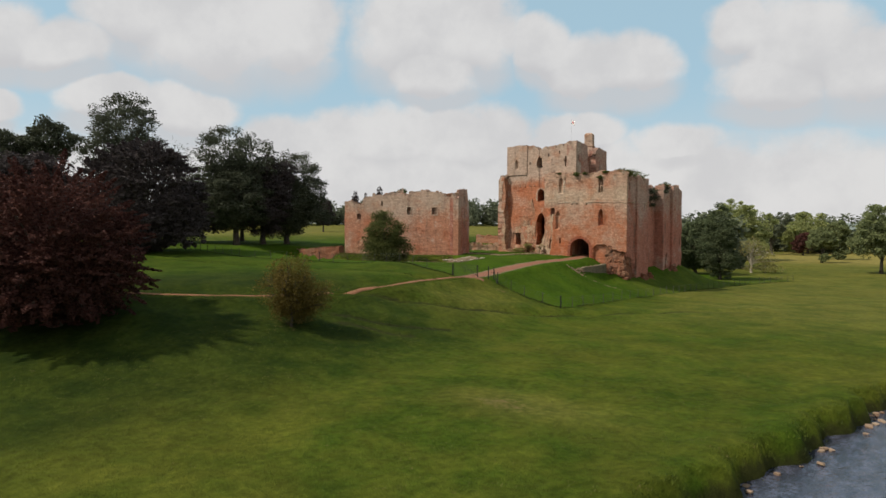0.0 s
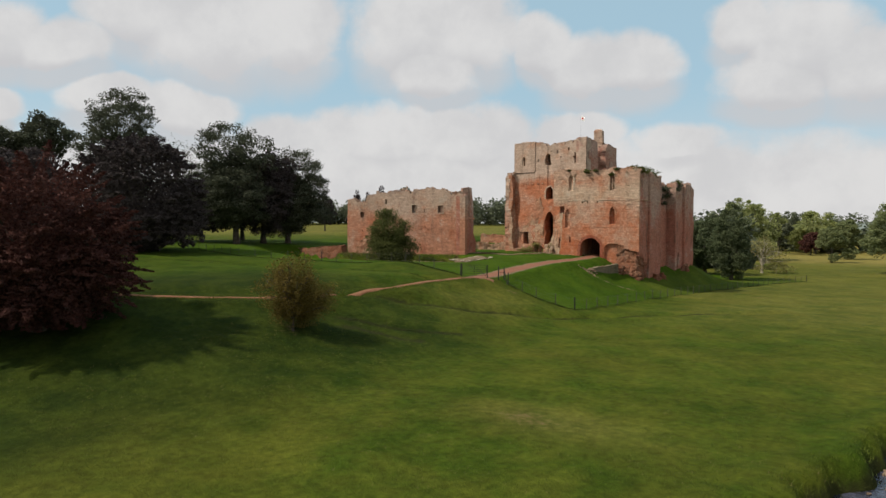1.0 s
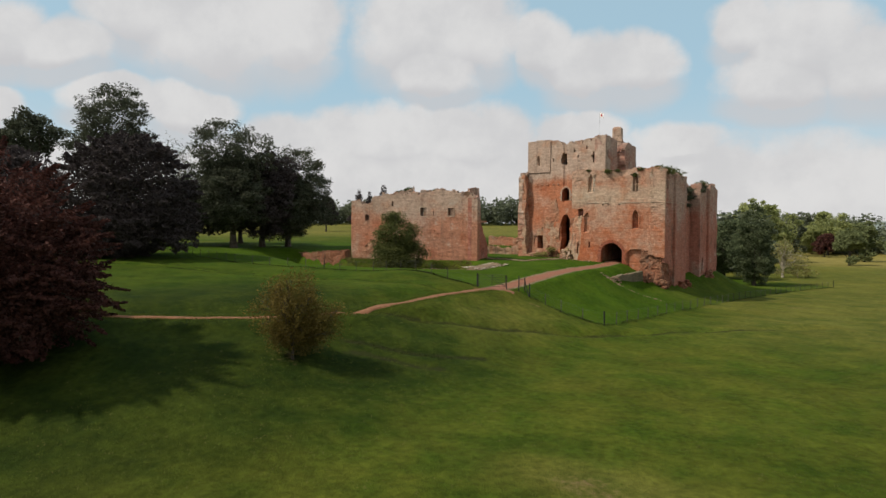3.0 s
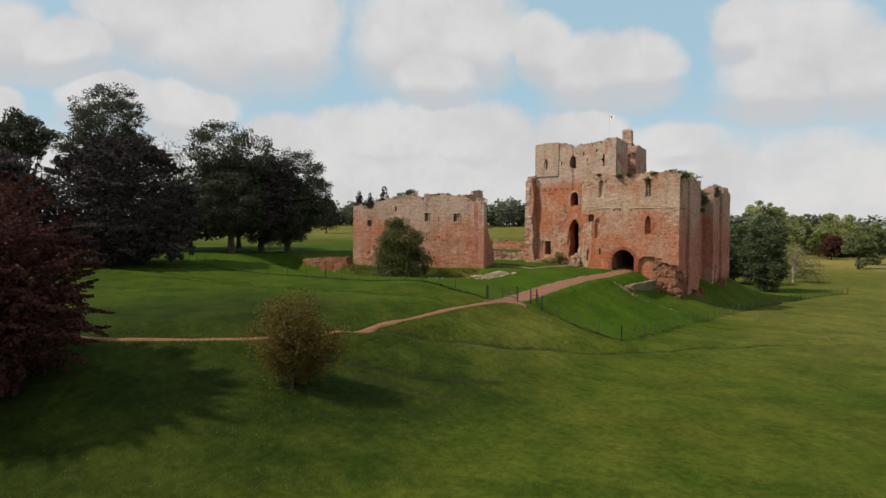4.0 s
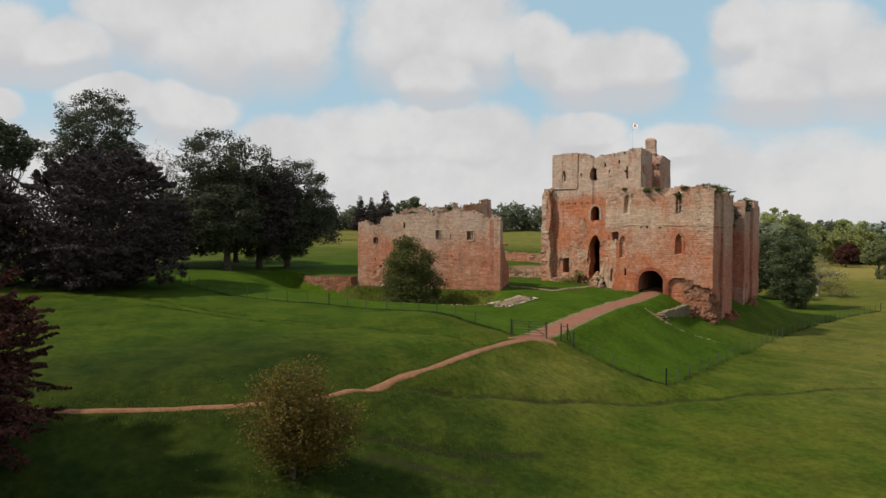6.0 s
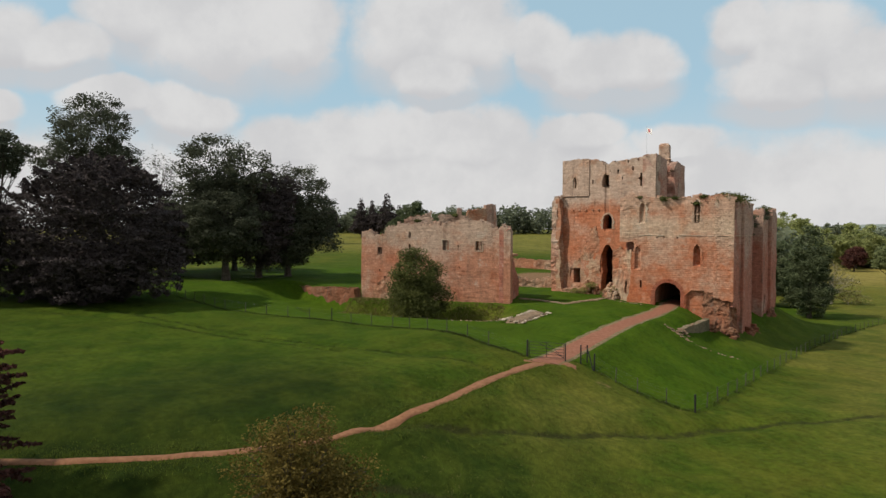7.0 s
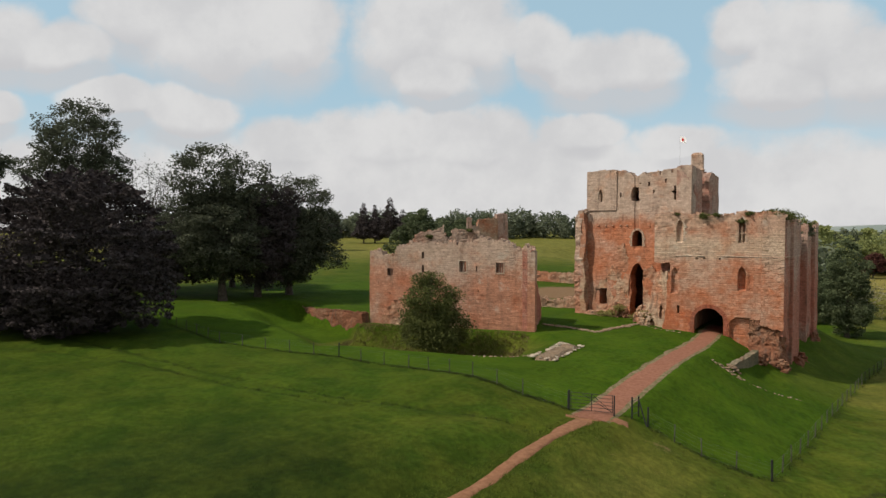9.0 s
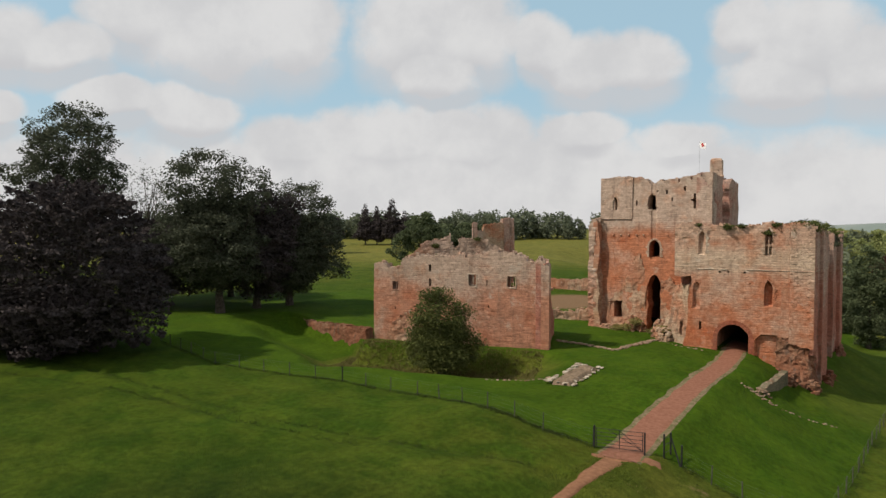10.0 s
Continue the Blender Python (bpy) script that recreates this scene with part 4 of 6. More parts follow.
# the robbed base of the river corner: battered core stone
def batter(name, ring_top, ring_low, z_top, z_low, parent, mat, steps=9, wob=0.28):
    n = len(ring_top)
    verts, faces, uv = [], [], []
    sub = 10
    cols = n * sub - sub
    for j in range(steps + 1):
        k = j / steps
        for i in range(cols + 1):
            c, fr = divmod(i, sub)
            fr /= sub
            c2 = min(c + 1, n - 1)
            tx = ring_top[c][0] + (ring_top[c2][0] - ring_top[c][0]) * fr
            ty = ring_top[c][1] + (ring_top[c2][1] - ring_top[c][1]) * fr
            lx = ring_low[c][0] + (ring_low[c2][0] - ring_low[c][0]) * fr
            ly = ring_low[c][1] + (ring_low[c2][1] - ring_low[c][1]) * fr
            e = k ** 2.0
            x, y, z = tx + (lx - tx) * e, ty + (ly - ty) * e, z_top + (z_low - z_top) * k
            w = wob * (0.35 if j == 0 else 1)
            v = noise.noise_vector(Vector((x * 1.3, y * 1.3, z * 1.3))) * w * 0.7 + noise.noise_vector(Vector((x, y, z)) * 4.2) * w * 0.75
            verts.append((x + v.x, y + v.y, z + v.z * 0.6))
            uv.append((i * 0.35, z))
    for j in range(steps):
        for i in range(cols):
            a = j * (cols + 1) + i
            faces.append((a, a + cols + 1, a + cols + 2, a + 1))
    return link_mesh(name, verts, faces, mat, parent, "", uv)


batter("battered_base", [(7.7, -5.75), (8.5, -5.6), (9.4, -5.45), (10.55, -5.15), (10.7, -4.2), (10.7, -3.0)], [(7.7, -6.5), (8.5, -7.3), (9.5, -8.3), (10.9, -6.8), (11.3, -5.0), (11.2, -2.9)], 1.9, -3.6, gate_house, stone_core, steps=24, wob=0.30)
for k, (x, y, z, sx, sy, sz) in enumerate(((9.2, -8.2, -2.4, 1.0, 0.8, 1.3), (10.9, -6.0, -3.3, 0.8, 1.1, 1.2), (11.6, 0.6, -4.4, 0.5, 1.3, 1.6), (11.5, 3.3, -4.6, 0.7, 1.2, 1.9), (11.4, 16.0, -3.6, 0.6, 2.2, 1.6), (9.9, 8.0, -4.4, 0.6, 2.6, 1.6))):
    rubble_mass("fallen_core", (x, y, z), (sx, sy, sz), gate_house, 40 + k, lumps=95)
# broken return of the inner front, left of the arch
wall("broken_stub", (-4.3, -4.6), (-0.5, -7.2), -0.8, [(0, 0.9), (0.8, 2.2), (1.6, 3.8), (2.3, 6.2), (3.2, 6.5), (4.6, 6.6)], 1.6, stone_rubble, gate_house,
     [rect(3.15, 3.55, 1.0, 2.6)], cell=0.2, relief=0.22, rough_top=0.45, label="ragged core of a torn-off wall")


# ---- the keep ----
keep = group_of("castle_keep", "tall square ruined keep, red below and pale grey above", "castle keep")
KF_A, KF_B = (-13.5, 0.0), (0.0, 0.0)


def keep_sunk(u, z):
    """Where the red facing has fallen from the lower wall."""
    d = 0.0
    if abs(u - 6.75) < 0.32 + 0.15 * n2(u, z, 1.5) and 9 < z < 19:
        d = max(d, 0.18)
    if z < 13.9 and u < 0.5:
        d = max(d, 0.3)
    return d


KEEP_HOLES = [arched(1.53, 2.12, 15.1, 16.1, 16.75, 1.4), ragged(arched(6.0, 6.95, 15.1, 16.2, 17.0, 1.6), 0.14, 1.9),
              rect(11.38, 11.66, 15.1, 16.9), rect(11.1, 11.95, 15.95, 16.25), arched(6.2, 7.5, 9.25, 10.6, 11.35, 1.8),
              ragged(arched(6.05, 7.75, -1.0, 5.2, 7.1, 1.5), 0.35, 0.9), ragged(rect(1.25, 2.85, 1.5, 3.55), 0.2, 1.0),
              rect(8.15, 8.4, 16.9, 17.5), rect(10.25, 10.5, 17.2, 17.8), rect(4.5, 4.72, 15.6, 16.3), rect(8.8, 9.02, 16.0, 16.5), rect(9.6, 9.8, 18.2, 18.9), rect(2.9, 3.1, 18.4, 19.3), rect(11.0, 11.25, 18.5, 19.4)]
wall("front_wall", KF_A, KF_B, -0.8, [(0, 19.0), (1.8, 19.15), (4.0, 19.1), (5.6, 18.8), (6.6, 18.25), (8.2, 18.65), (10.5, 18.9), (13.5, 19.25)], 1.9, stone_keep, keep,
     KEEP_HOLES, cell=0.2, relief=0.09, sunk=keep_sunk, rough_top=0.18)
wall("exposed_core", on_wall(KF_A, KF_B, 0.8, 0.07), on_wall(KF_A, KF_B, 6.15, 0.07), -0.8, [(0, 2.6), (1.0, 4.4), (2.1, 5.2), (2.9, 7.4), (3.6, 9.2), (4.2, 9.6), (4.7, 8.0), (5.35, 7.4)], 0.5, stone_rubble, keep,
     [ragged(rect(0.45, 2.05, 1.5, 3.55), 0.2, 1.0), ragged(lambda u, z: 5.15 - u + 0.0 * z, 0.4, 0.9)], cell=0.2, relief=0.2, rough_top=0.6, label="rubble core where the red facing has fallen")
wall("exposed_core", on_wall(KF_A, KF_B, 7.7, 0.07), on_wall(KF_A, KF_B, 11.6, 0.07), -0.8, [(0, 6.2), (1.0, 7.0), (2.0, 6.0), (3.0, 4.6), (3.9, 3.5)], 0.5, stone_rubble, keep, [], cell=0.22, relief=0.22, rough_top=0.6)
wall("side_wall", KF_B, (0.0, 13.0), -0.8, [(0, 19.2), (2.6, 19.1), (5.2, 18.9), (5.6, 17.3), (7.2, 16.6), (7.9, 18.3), (9.5, 19.0), (13, 18.7)], 1.8, stone_shade_side, keep,
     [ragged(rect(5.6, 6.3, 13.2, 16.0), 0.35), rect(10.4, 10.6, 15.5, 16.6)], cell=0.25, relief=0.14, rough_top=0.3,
     sunk=lambda u, z: 1.2 if 4.7 < u < 8.0 + 0.3 * n2(u, z) and z > 12.6 else 0.0, label="weathered side wall of the keep, its stone coloured for shade")
wall("back_wall", (0.0, 13.0), (-13.5, 13.0), -0.8, [(0, 18.7), (6, 18.2), (13.5, 18.8)], 1.8, stone_shade_side, keep, [], cell=0.4, rough_top=0.3)
wall("side_wall", (-13.5, 13.0), KF_A, -0.8, [(0, 18.8), (7, 18.3), (13, 19.0)], 1.8, stone_keep, keep, [], cell=0.4, rough_top=0.3)
# slabs added inside the open shell so that the windows look dark
slab("floor", [(-11.8, 1.6), (-1.6, 1.6), (-1.6, 11.4), (-11.8, 11.4)], 14.0, 14.5, stone_rubble, keep)
slab("floor", [(-11.8, 1.6), (-1.6, 1.6), (-1.6, 11.4), (-11.8, 11.4)], 8.0, 8.4, stone_rubble, keep)
slab("floor", [(-11.8, 1.6), (-1.6, 1.6), (-1.6, 11.4), (-11.8, 11.4)], 17.4, 17.7, stone_rubble, keep)
# proud ashlar panel of the corner turret, on a moulded ledge
TUR_A, TUR_B = on_wall(KF_A, KF_B, -0.06, 0.10), on_wall(KF_A, KF_B, 4.05, 0.10)
wall("corner_turret", TUR_A, TUR_B, 14.0, [(0, 19.0), (2, 19.2), (4.2, 19.05)], 0.6, stone_keep, keep, [arched(1.65, 2.24, 15.1, 16.1, 16.75, 1.4)], cell=0.22, relief=0.05, rough_top=0.15)
string_course(TUR_A, TUR_B, 0.0, 4.1, 13.9, keep, stone_keep)
# small stair-turret cap with its ledge
cap = part("chimney_turret", box_bm(1.55, 1.45, 4.2, pose(-1.9, 9.5, 17.4, 0, 0, 12), 0.12, 0.10, 2), stone_hall, keep, "reddish square chimney-like turret cap")
part("cap_ledge", box_bm(1.8, 1.7, 0.22, pose(-1.9, 9.5, 19.35, 0, 0, 12), 0.06), stone_dressed, cap)
part("cap_top", box_bm(1.25, 1.2, 0.35, pose(-1.9, 9.5, 21.45, 0, 0, 12), 0.15, 0.06, 1), stone_hall, cap)
# the torn end of a missing range, at the corner away from the river
wall("torn_buttress", (-14.75, -1.15), (-13.35, -1.15), -0.8, [(0, 12.9), (0.5, 14.1), (1.4, 13.6)], 2.6, stone_hall, keep, [ragged(lambda u, z: 1.15 - u + 0.0 * z, 0.35, 0.8)], cell=0.17, relief=0.34, rough_top=0.5)
wall("torn_buttress_return", (-13.35, -1.1), (-13.35, 0.3), -0.8, [(0, 13.6), (1.7, 12.4)], 0.7, stone_rubble, keep, [], cell=0.2, relief=0.36, rough_top=0.5)
arch_ring(KF_A, KF_B, 6.85, 0.66, 9.25, 10.6, 11.35, keep, 0.24, 0.06, 1.8, True, stone_dressed)
arch_ring(TUR_A, TUR_B, 1.945, 0.31, 15.1, 16.1, 16.75, keep, 0.16, 0.05, 1.4, True, stone_dressed)
for u in (1.6, 2.6, 3.6, 4.6, 5.5, 8.4, 9.5):
    part("putlog_block", box_bm(0.22, 0.2, 0.2, wall_pose(KF_A, KF_B, u, 11.85, 0.05), 0.03), stone_rubble, keep)
for k, (x, y, z, sx, sy, sz) in enumerate(((-11.6, -1.2, -0.3, 1.8, 0.9, 1.1), (-8.6, -1.0, -0.3, 1.5, 0.9, 2.4), (-4.6, -3.6, -0.3, 1.4, 1.3, 1.7), (-3.5, -5.9, -0.5, 1.2, 0.8, 2.3), (-5.4, -1.2, -0.3, 0.9, 0.8, 2.2))):
    rubble_mass("fallen_core", (x, y, z), (sx, sy, sz), keep, 70 + k, stone_rubble, lumps=150)

def quoins(a, b, u, z0, z1, parent, side, mat=stone_dressed, proud=0.025):
    """Corner stones, long and short in turn, each its own piece."""
    rnd = random.Random(int(u * 10 + z1))
    z, k = z0, 0
    while z < z1:
        h = rnd.uniform(0.3, 0.42)
        w = 0.62 if k % 2 else 0.36
        part("quoin", box_bm(w, 0.3, h - 0.02, wall_pose(a, b, u + side * w / 2, z, proud - 0.15 + rnd.uniform(-0.015, 0.015)), 0.025), mat, parent)
        z += h
        k += 1


quoins(KF_A, KF_B, 13.5, 13.6, 18.9, keep, -1, stone_keep)
quoins(TUR_A, TUR_B, 0.0, 14.1, 18.6, keep, 1, stone_keep)
quoins(TUR_A, TUR_B, 4.17, 14.1, 18.7, keep, -1, stone_keep)
quoins(CORNER_A, CORNER_B, 2.15, 1.8, 12.4, gate_house, -1, stone_gate, 0.04)
quoins(CORNER_A, CORNER_B, 0.0, 2.6, 12.6, gate_house, 1, stone_gate, 0.03)

flagpole = group_of("flagpole", "thin flagpole with a white and red flag on the keep", "flagpole")
bm = bmesh.new()
rod(bm, (-2.2, 2.6, 17.4), (-2.2, 2.6, 23.4), 0.011, 0.008, 6)
part("pole", bm, wire_metal, flagpole)
fv, ff = [], []
for i in range(9):
    for j in range(6):
        fv.append((-2.2 + 0.10 * i, 2.6 + 0.14 * math.sin(i * 0.9 + j * 0.3) - 0.05 * i, 22.55 + 0.15 * j - 0.045 * i))
ff = [(i * 6 + j, (i + 1) * 6 + j, (i + 1) * 6 + j + 1, i * 6 + j + 1) for i in range(8) for j in range(5)]
flag = link_mesh("flag", fv, ff, flag_white, flagpole, "white cloth flag with a red emblem")
link_mesh("emblem", [(x + 0.0, y - 0.012, z) for x, y, z in fv], [f for k, f in enumerate(ff) if (3 <= k // 5 <= 4 and 1 <= k % 5 <= 3) or (k % 5 == 2 and 2 <= k // 5 <= 5)], flag_red, flag)


# ---- the hall ruin ----
hall = group_of("hall_ruin", "roofless red sandstone hall with small windows and a broken wall top", "castle ruin")
HUX, HUY = 0.9552, 0.2960                      # along the front
HALL_C = (HALL_B[0] - 0.40 * 9.0, HALL_B[1] + 0.916 * 9.0)
HALL_D = (HALL_A[0] - HUY * 9.0, HALL_A[1] + HUX * 9.0)
wall("front_wall", HALL_A, HALL_B, -2.2, [(0, 8.7), (1.5, 8.95), (1.9, 8.2), (3.2, 8.3), (3.6, 9.3), (5.0, 9.5), (6.0, 9.7), (9.0, 9.7), (12.0, 9.8), (14.0, 10.3), (16.5, 9.9), (17.6, 9.4), (18.6, 9.1), (19.2, 9.5), (20.1, 9.0)], 1.5, stone_hall, hall,
     [rect(2.35, 3.05, 5.85, 6.75), rect(6.75, 7.05, 7.9, 8.8), rect(6.75, 7.05, 6.3, 7.2), rect(11.4, 12.25, 6.5, 7.75), rect(15.75, 16.6, 6.5, 7.65), rect(1.1, 1.3, 4.9, 5.2), rect(2.6, 2.75, 3.6, 3.9), rect(13.4, 13.52, 6.5, 7.2), rect(9.9, 10.0, 6.6, 7.2), rect(13.6, 13.75, 4.2, 4.5)],
     cell=0.2, relief=0.10, rough_top=0.5, label="red masonry front, paler and broken along its top")
wall("side_wall", HALL_B, HALL_C, -1.2, [(0, 9.0), (1.5, 9.4), (2.5, 7.0), (4, 5.2), (9, 2.0)], 1.3, stone_shade_side, hall, [rect(5.0, 5.7, 0.9, 1.9)], cell=0.3, rough_top=0.4, relief=0.12)
wall("side_wall", HALL_D, HALL_A, -1.2, [(0, 6.0), (6, 6.5), (9, 8.7)], 1.3, stone_hall, hall, [], cell=0.35, rough_top=0.4)
wall("rear_wall", (-37.1, -11.53), (-25.9, -2.95), -1.2, [(0, 8.3), (0.8, 8.9), (1.7, 9.6), (2.4, 10.5), (3.3, 11.0), (5.7, 11.5), (6.3, 11.6), (6.5, 10.0), (7.4, 9.9), (7.6, 11.4), (11.2, 11.1), (12.8, 10.3), (14.1, 9.2)], 1.4, stone_hall, hall,
     [rect(4.2, 4.7, 8.4, 9.3)], cell=0.2, rough_top=0.45, relief=0.2)
wall("back_wall", HALL_C, HALL_D, -1.2, [(0, 2.0), (6, 4.0), (14, 6.0), (20, 6)], 1.2, stone_hall, hall, [], cell=0.4, rough_top=0.4)
# unseen slab added to darken the roofless hall behind its windows
slab("floor", [on_wall(HALL_A, HALL_B, 0.8, -1.2), on_wall(HALL_A, HALL_B, 19.2, -1.2), on_wall(HALL_A, HALL_B, 19.2, -8.2), on_wall(HALL_A, HALL_B, 0.8, -8.2)], 5.6, 5.9, stone_rubble, hall)


def window_frame(a, b, u0, u1, z0, z1, parent, mullions=1, mat=stone_dressed, wide=0.13):
    frame_part = new("window_frame")
    frame_part.parent = parent
    for u, z, w, h in (((u0 + u1) / 2, z0 - wide, u1 - u0 + 2 * wide, wide), ((u0 + u1) / 2, z1, u1 - u0 + 2 * wide, wide), (u0 - wide / 2, z0, wide, z1 - z0), (u1 + wide / 2, z0, wide, z1 - z0)):
        name = "sill" if z < z0 else ("lintel" if z >= z1 else "jamb")
        part(name, box_bm(w, 0.4, h, wall_pose(a, b, u, z, -0.175), 0.02), mat, frame_part)
    for k in range(mullions):
        part("mullion", box_bm(0.1, 0.2, z1 - z0, wall_pose(a, b, u0 + (u1 - u0) * (k + 1) / (mullions + 1), z0, -0.35), 0.02), mat, frame_part)
    return frame_part


window_frame(HALL_A, HALL_B, 11.4, 12.25, 6.5, 7.75, hall, 1)
window_frame(HALL_A, HALL_B, 15.75, 16.6, 6.5, 7.65, hall, 2)
window_frame(HALL_A, HALL_B, 2.35, 3.05, 5.85, 6.75, hall, 1, stone_hall, 0.12)
wall("corner_strip", on_wall(HALL_A, HALL_B, 19.35, 0.10), on_wall(HALL_A, HALL_B, 20.2, 0.10), -2.0, [(0, 9.3), (0.9, 8.8)], 0.9, stone_hall, hall, [], cell=0.25, relief=0.05, rough_top=0.3)

wall("exposed_core", on_wall(HALL_A, HALL_B, 1.3, 0.06), on_wall(HALL_A, HALL_B, 5.6, 0.06), -1.8, [(0, 0.2), (0.6, 1.5), (1.6, 2.3), (2.6, 3.2), (3.4, 3.4), (4.3, 2.4)], 0.4, stone_rubble, hall, [], cell=0.2, relief=0.2, rough_top=0.6, label="rubble core where the facing has fallen")

# far tower stump behind the hall
tower = group_of("tower_stump", "broken red sandstone tower stump standing beyond the hall", "castle ruin")
wall("front_wall", (-55.2, 35.3), (-52.2, 38.9), -1.0, [(0, 13.2), (0.5, 13.7), (4.7, 13.8)], 1.2, stone_rubble, tower, [], cell=0.3, rough_top=0.5)
wall("stair_turret", (-52.6, 39.0), (-51.0, 41.0), -1.0, [(0, 14.9), (2.6, 14.9)], 1.6, stone_shade_side, tower, [], cell=0.3, rough_top=0.25)
wall("side_wall", (-51.0, 41.0), (-53.5, 45.5), -1.0, [(0, 14.5), (4.5, 11.0)], 1.0, stone_shade_side, tower, [], cell=0.4, rough_top=0.4)
wall("torn_pier", (-56.4, 33.0), (-55.7, 33.7), -1.0, [(0, 13.8), (1.0, 13.6)], 0.9, stone_shade_side, tower, [], cell=0.3, rough_top=0.5)
wall("curtain_wall", (-55.7, 33.7), (-55.2, 35.3), -1.0, [(0, 12.0), (1.7, 12.4)], 1.0, stone_hall, tower, [], cell=0.3, rough_top=0.6)

# low walls of the courtyard
def low_wall(label, a, b, z0, tops, thick, mat=stone_rubble, rough=0.3, cell=0.22):
    ob = wall("ruined_low_wall", a, b, z0, tops, thick, mat, None, [], cell=cell, relief=0.26, rough_top=rough)
    return tagged(ob, label, "low wall", "low courtyard walls")


low_wall("low rubble wall across the far side of the courtyard", (-46, 38), (-22, 42), -1, [(0, 2.6), (8, 2.2), (14, 2.5), (24, 2.0)], 1.2)
low_wall("broken rubble wall stub beside the keep", (-25.5, 0.8), (-14.6, 3.6), -1, [(0, 1.0), (3, 1.5), (6, 1.1), (11, 2.2)], 1.4, rough=0.5)
low_wall("crumbling wall footing behind the hall", (-24, 22), (-13.6, 24), -1, [(0, 0.9), (5, 1.3), (10.5, 1.0)], 1.2, rough=0.4)
low_wall("red rubble revetment of the dry ditch", (-47.8, -20.5), (-31.2, -25.1), -2.6, [(0, 0.25), (5, 0.5), (9, 0.7), (13.5, 0.95), (17, 1.2)], 1.0, stone_core, 0.2)


def stone_bm(sx, sy, sz, seed):
    rnd = random.Random(seed)
    bm = bmesh.new()
    bmesh.ops.create_cube(bm, size=1.0)
    bmesh.ops.bevel(bm, geom=bm.edges[:], offset=0.16, segments=1, affect="EDGES")
    for v in bm.verts:
        v.co = Vector((v.co.x * sx, v.co.y * sy, v.co.z * sz)) + Vector((rnd.uniform(-1, 1) * sx, rnd.uniform(-1, 1) * sy, rnd.uniform(-1, 1) * sz)) * 0.09
    return bm


STONES = []
for k in range(8):
    b = stone_bm(0.55 + 0.08 * (k % 3), 0.40 + 0.05 * (k % 2), 0.28 + 0.04 * (k % 4), 200 + k)
    me = bpy.data.meshes.new("stone")
    b.to_mesh(me)
    b.free()
    me.materials.append(rock)
    STONES.append(me)


pale_stone = make_plain("pale_lichened_stone", (0.22, 0.165, 0.115, 1), (0.46, 0.40, 0.32, 1), 2.4, 0.95, 0.0, 0.05)
PALE_STONES = []
for me in STONES:
    me = me.copy()
    me.materials[0] = pale_stone
    PALE_STONES.append(me)


def stone(parent, x, y, z, size, rnd, name="stone", flat=1.0, pool=STONES):
    ob = new(name, pool[rnd.randrange(len(pool))])
    ob.parent = parent
    ob.matrix_basis = pose(x, y, z, rnd.uniform(-12, 12), rnd.uniform(-12, 12), rnd.uniform(0, 360)) @ Matrix.Diagonal((size, size, size * flat, 1))
    return ob


def stone_row(name, label, line, width, rows_, step, size, seed, lift=0.04, flat=0.7):
    """A footing of loose stones laid along a line on the ground."""
    rnd = random.Random(seed)
    g = group_of(name, label, "stone footing", "stone footings")
    for (ax, ay), (bx, by) in zip(line, line[1:]):
        l = math.hypot(bx - ax, by - ay)
        n = max(1, int(l / step))
        for k in range(n):
            for r in range(rows_):
                f = (k + rnd.uniform(0.1, 0.9)) / n
                o = (r + 0.5 - rows_ / 2) * width / rows_ + rnd.uniform(-0.12, 0.12)
                x, y = ax + (bx - ax) * f + (by - ay) / l * o, ay + (by - ay) * f - (bx - ax) / l * o
                stone(g, x, y, surface(x, y) + lift, size * rnd.uniform(0.7, 1.25), rnd, flat=flat)
    return g


stone_row("wall_footing", "low pale stone wall footing in the mown lawn", [(-13.0, -13.3), (-5.8, -14.3), (-4.4, -6.4)], 0.6, 2, 0.36, 0.62, 1, 0.06)
stone_row("stone_kerb", "line of reddish stones down the grass slope", [(9.6, -17.5), (10.4, -16.9), (12.2, -15.6), (13.7, -14.1)], 0.4, 1, 0.42, 0.40, 2, -0.02)
stone_row("stone_kerb", "scattered pale stones at the foot of the ruined wall", [(6.9, -17.6), (7.8, -16.9), (8.6, -17.4), (9.6, -17.5)], 0.7, 3, 0.30, 0.40, 3, 0.02)
stone_row("stone_kerb", "thin pale stone edging along the ditch", [(-10.6, -31.5), (-8.0, -29.6), (-6.6, -26.6)], 0.2, 1, 0.42, 0.42, 4, 0.0)
stone_row("stone_kerb", "few stones on the lawn below the wall", [(-3.9, -6.5), (-1.0, -8.2), (1.6, -8.8)], 0.3, 1, 0.5, 0.5, 5, 0.0)

# sloping rubble platform on the lawn
rubble_bed = make_plain("stony_bed", (0.10, 0.072, 0.045, 1), (0.24, 0.17, 0.115, 1), 4.5, 0.95, 0.0, 0.08)
platform = group_of("rubble_platform", "sloping rectangular platform of broken stone on the lawn", "stone ruin")
P_A, P_B = (-4.65, -29.4), (-4.85, -22.7)
pv, pf = [], []
for i in range(15):
    for j in range(6):
        x = P_A[0] + (P_B[0] - P_A[0]) * i / 14 + (j / 5 - 0.5) * 1.9
        y = P_A[1] + (P_B[1] - P_A[1]) * i / 14 + 0.5 * (j / 5 - 0.5)
        edge = min(i, 14 - i, j, 5 - j)
        z = surface(x, y) + (-0.12 if edge == 0 else 0.20 + 0.22 * (1 - j / 5) + 0.14 * n2(x, y, 1.7))
        pv.append((x, y, z))
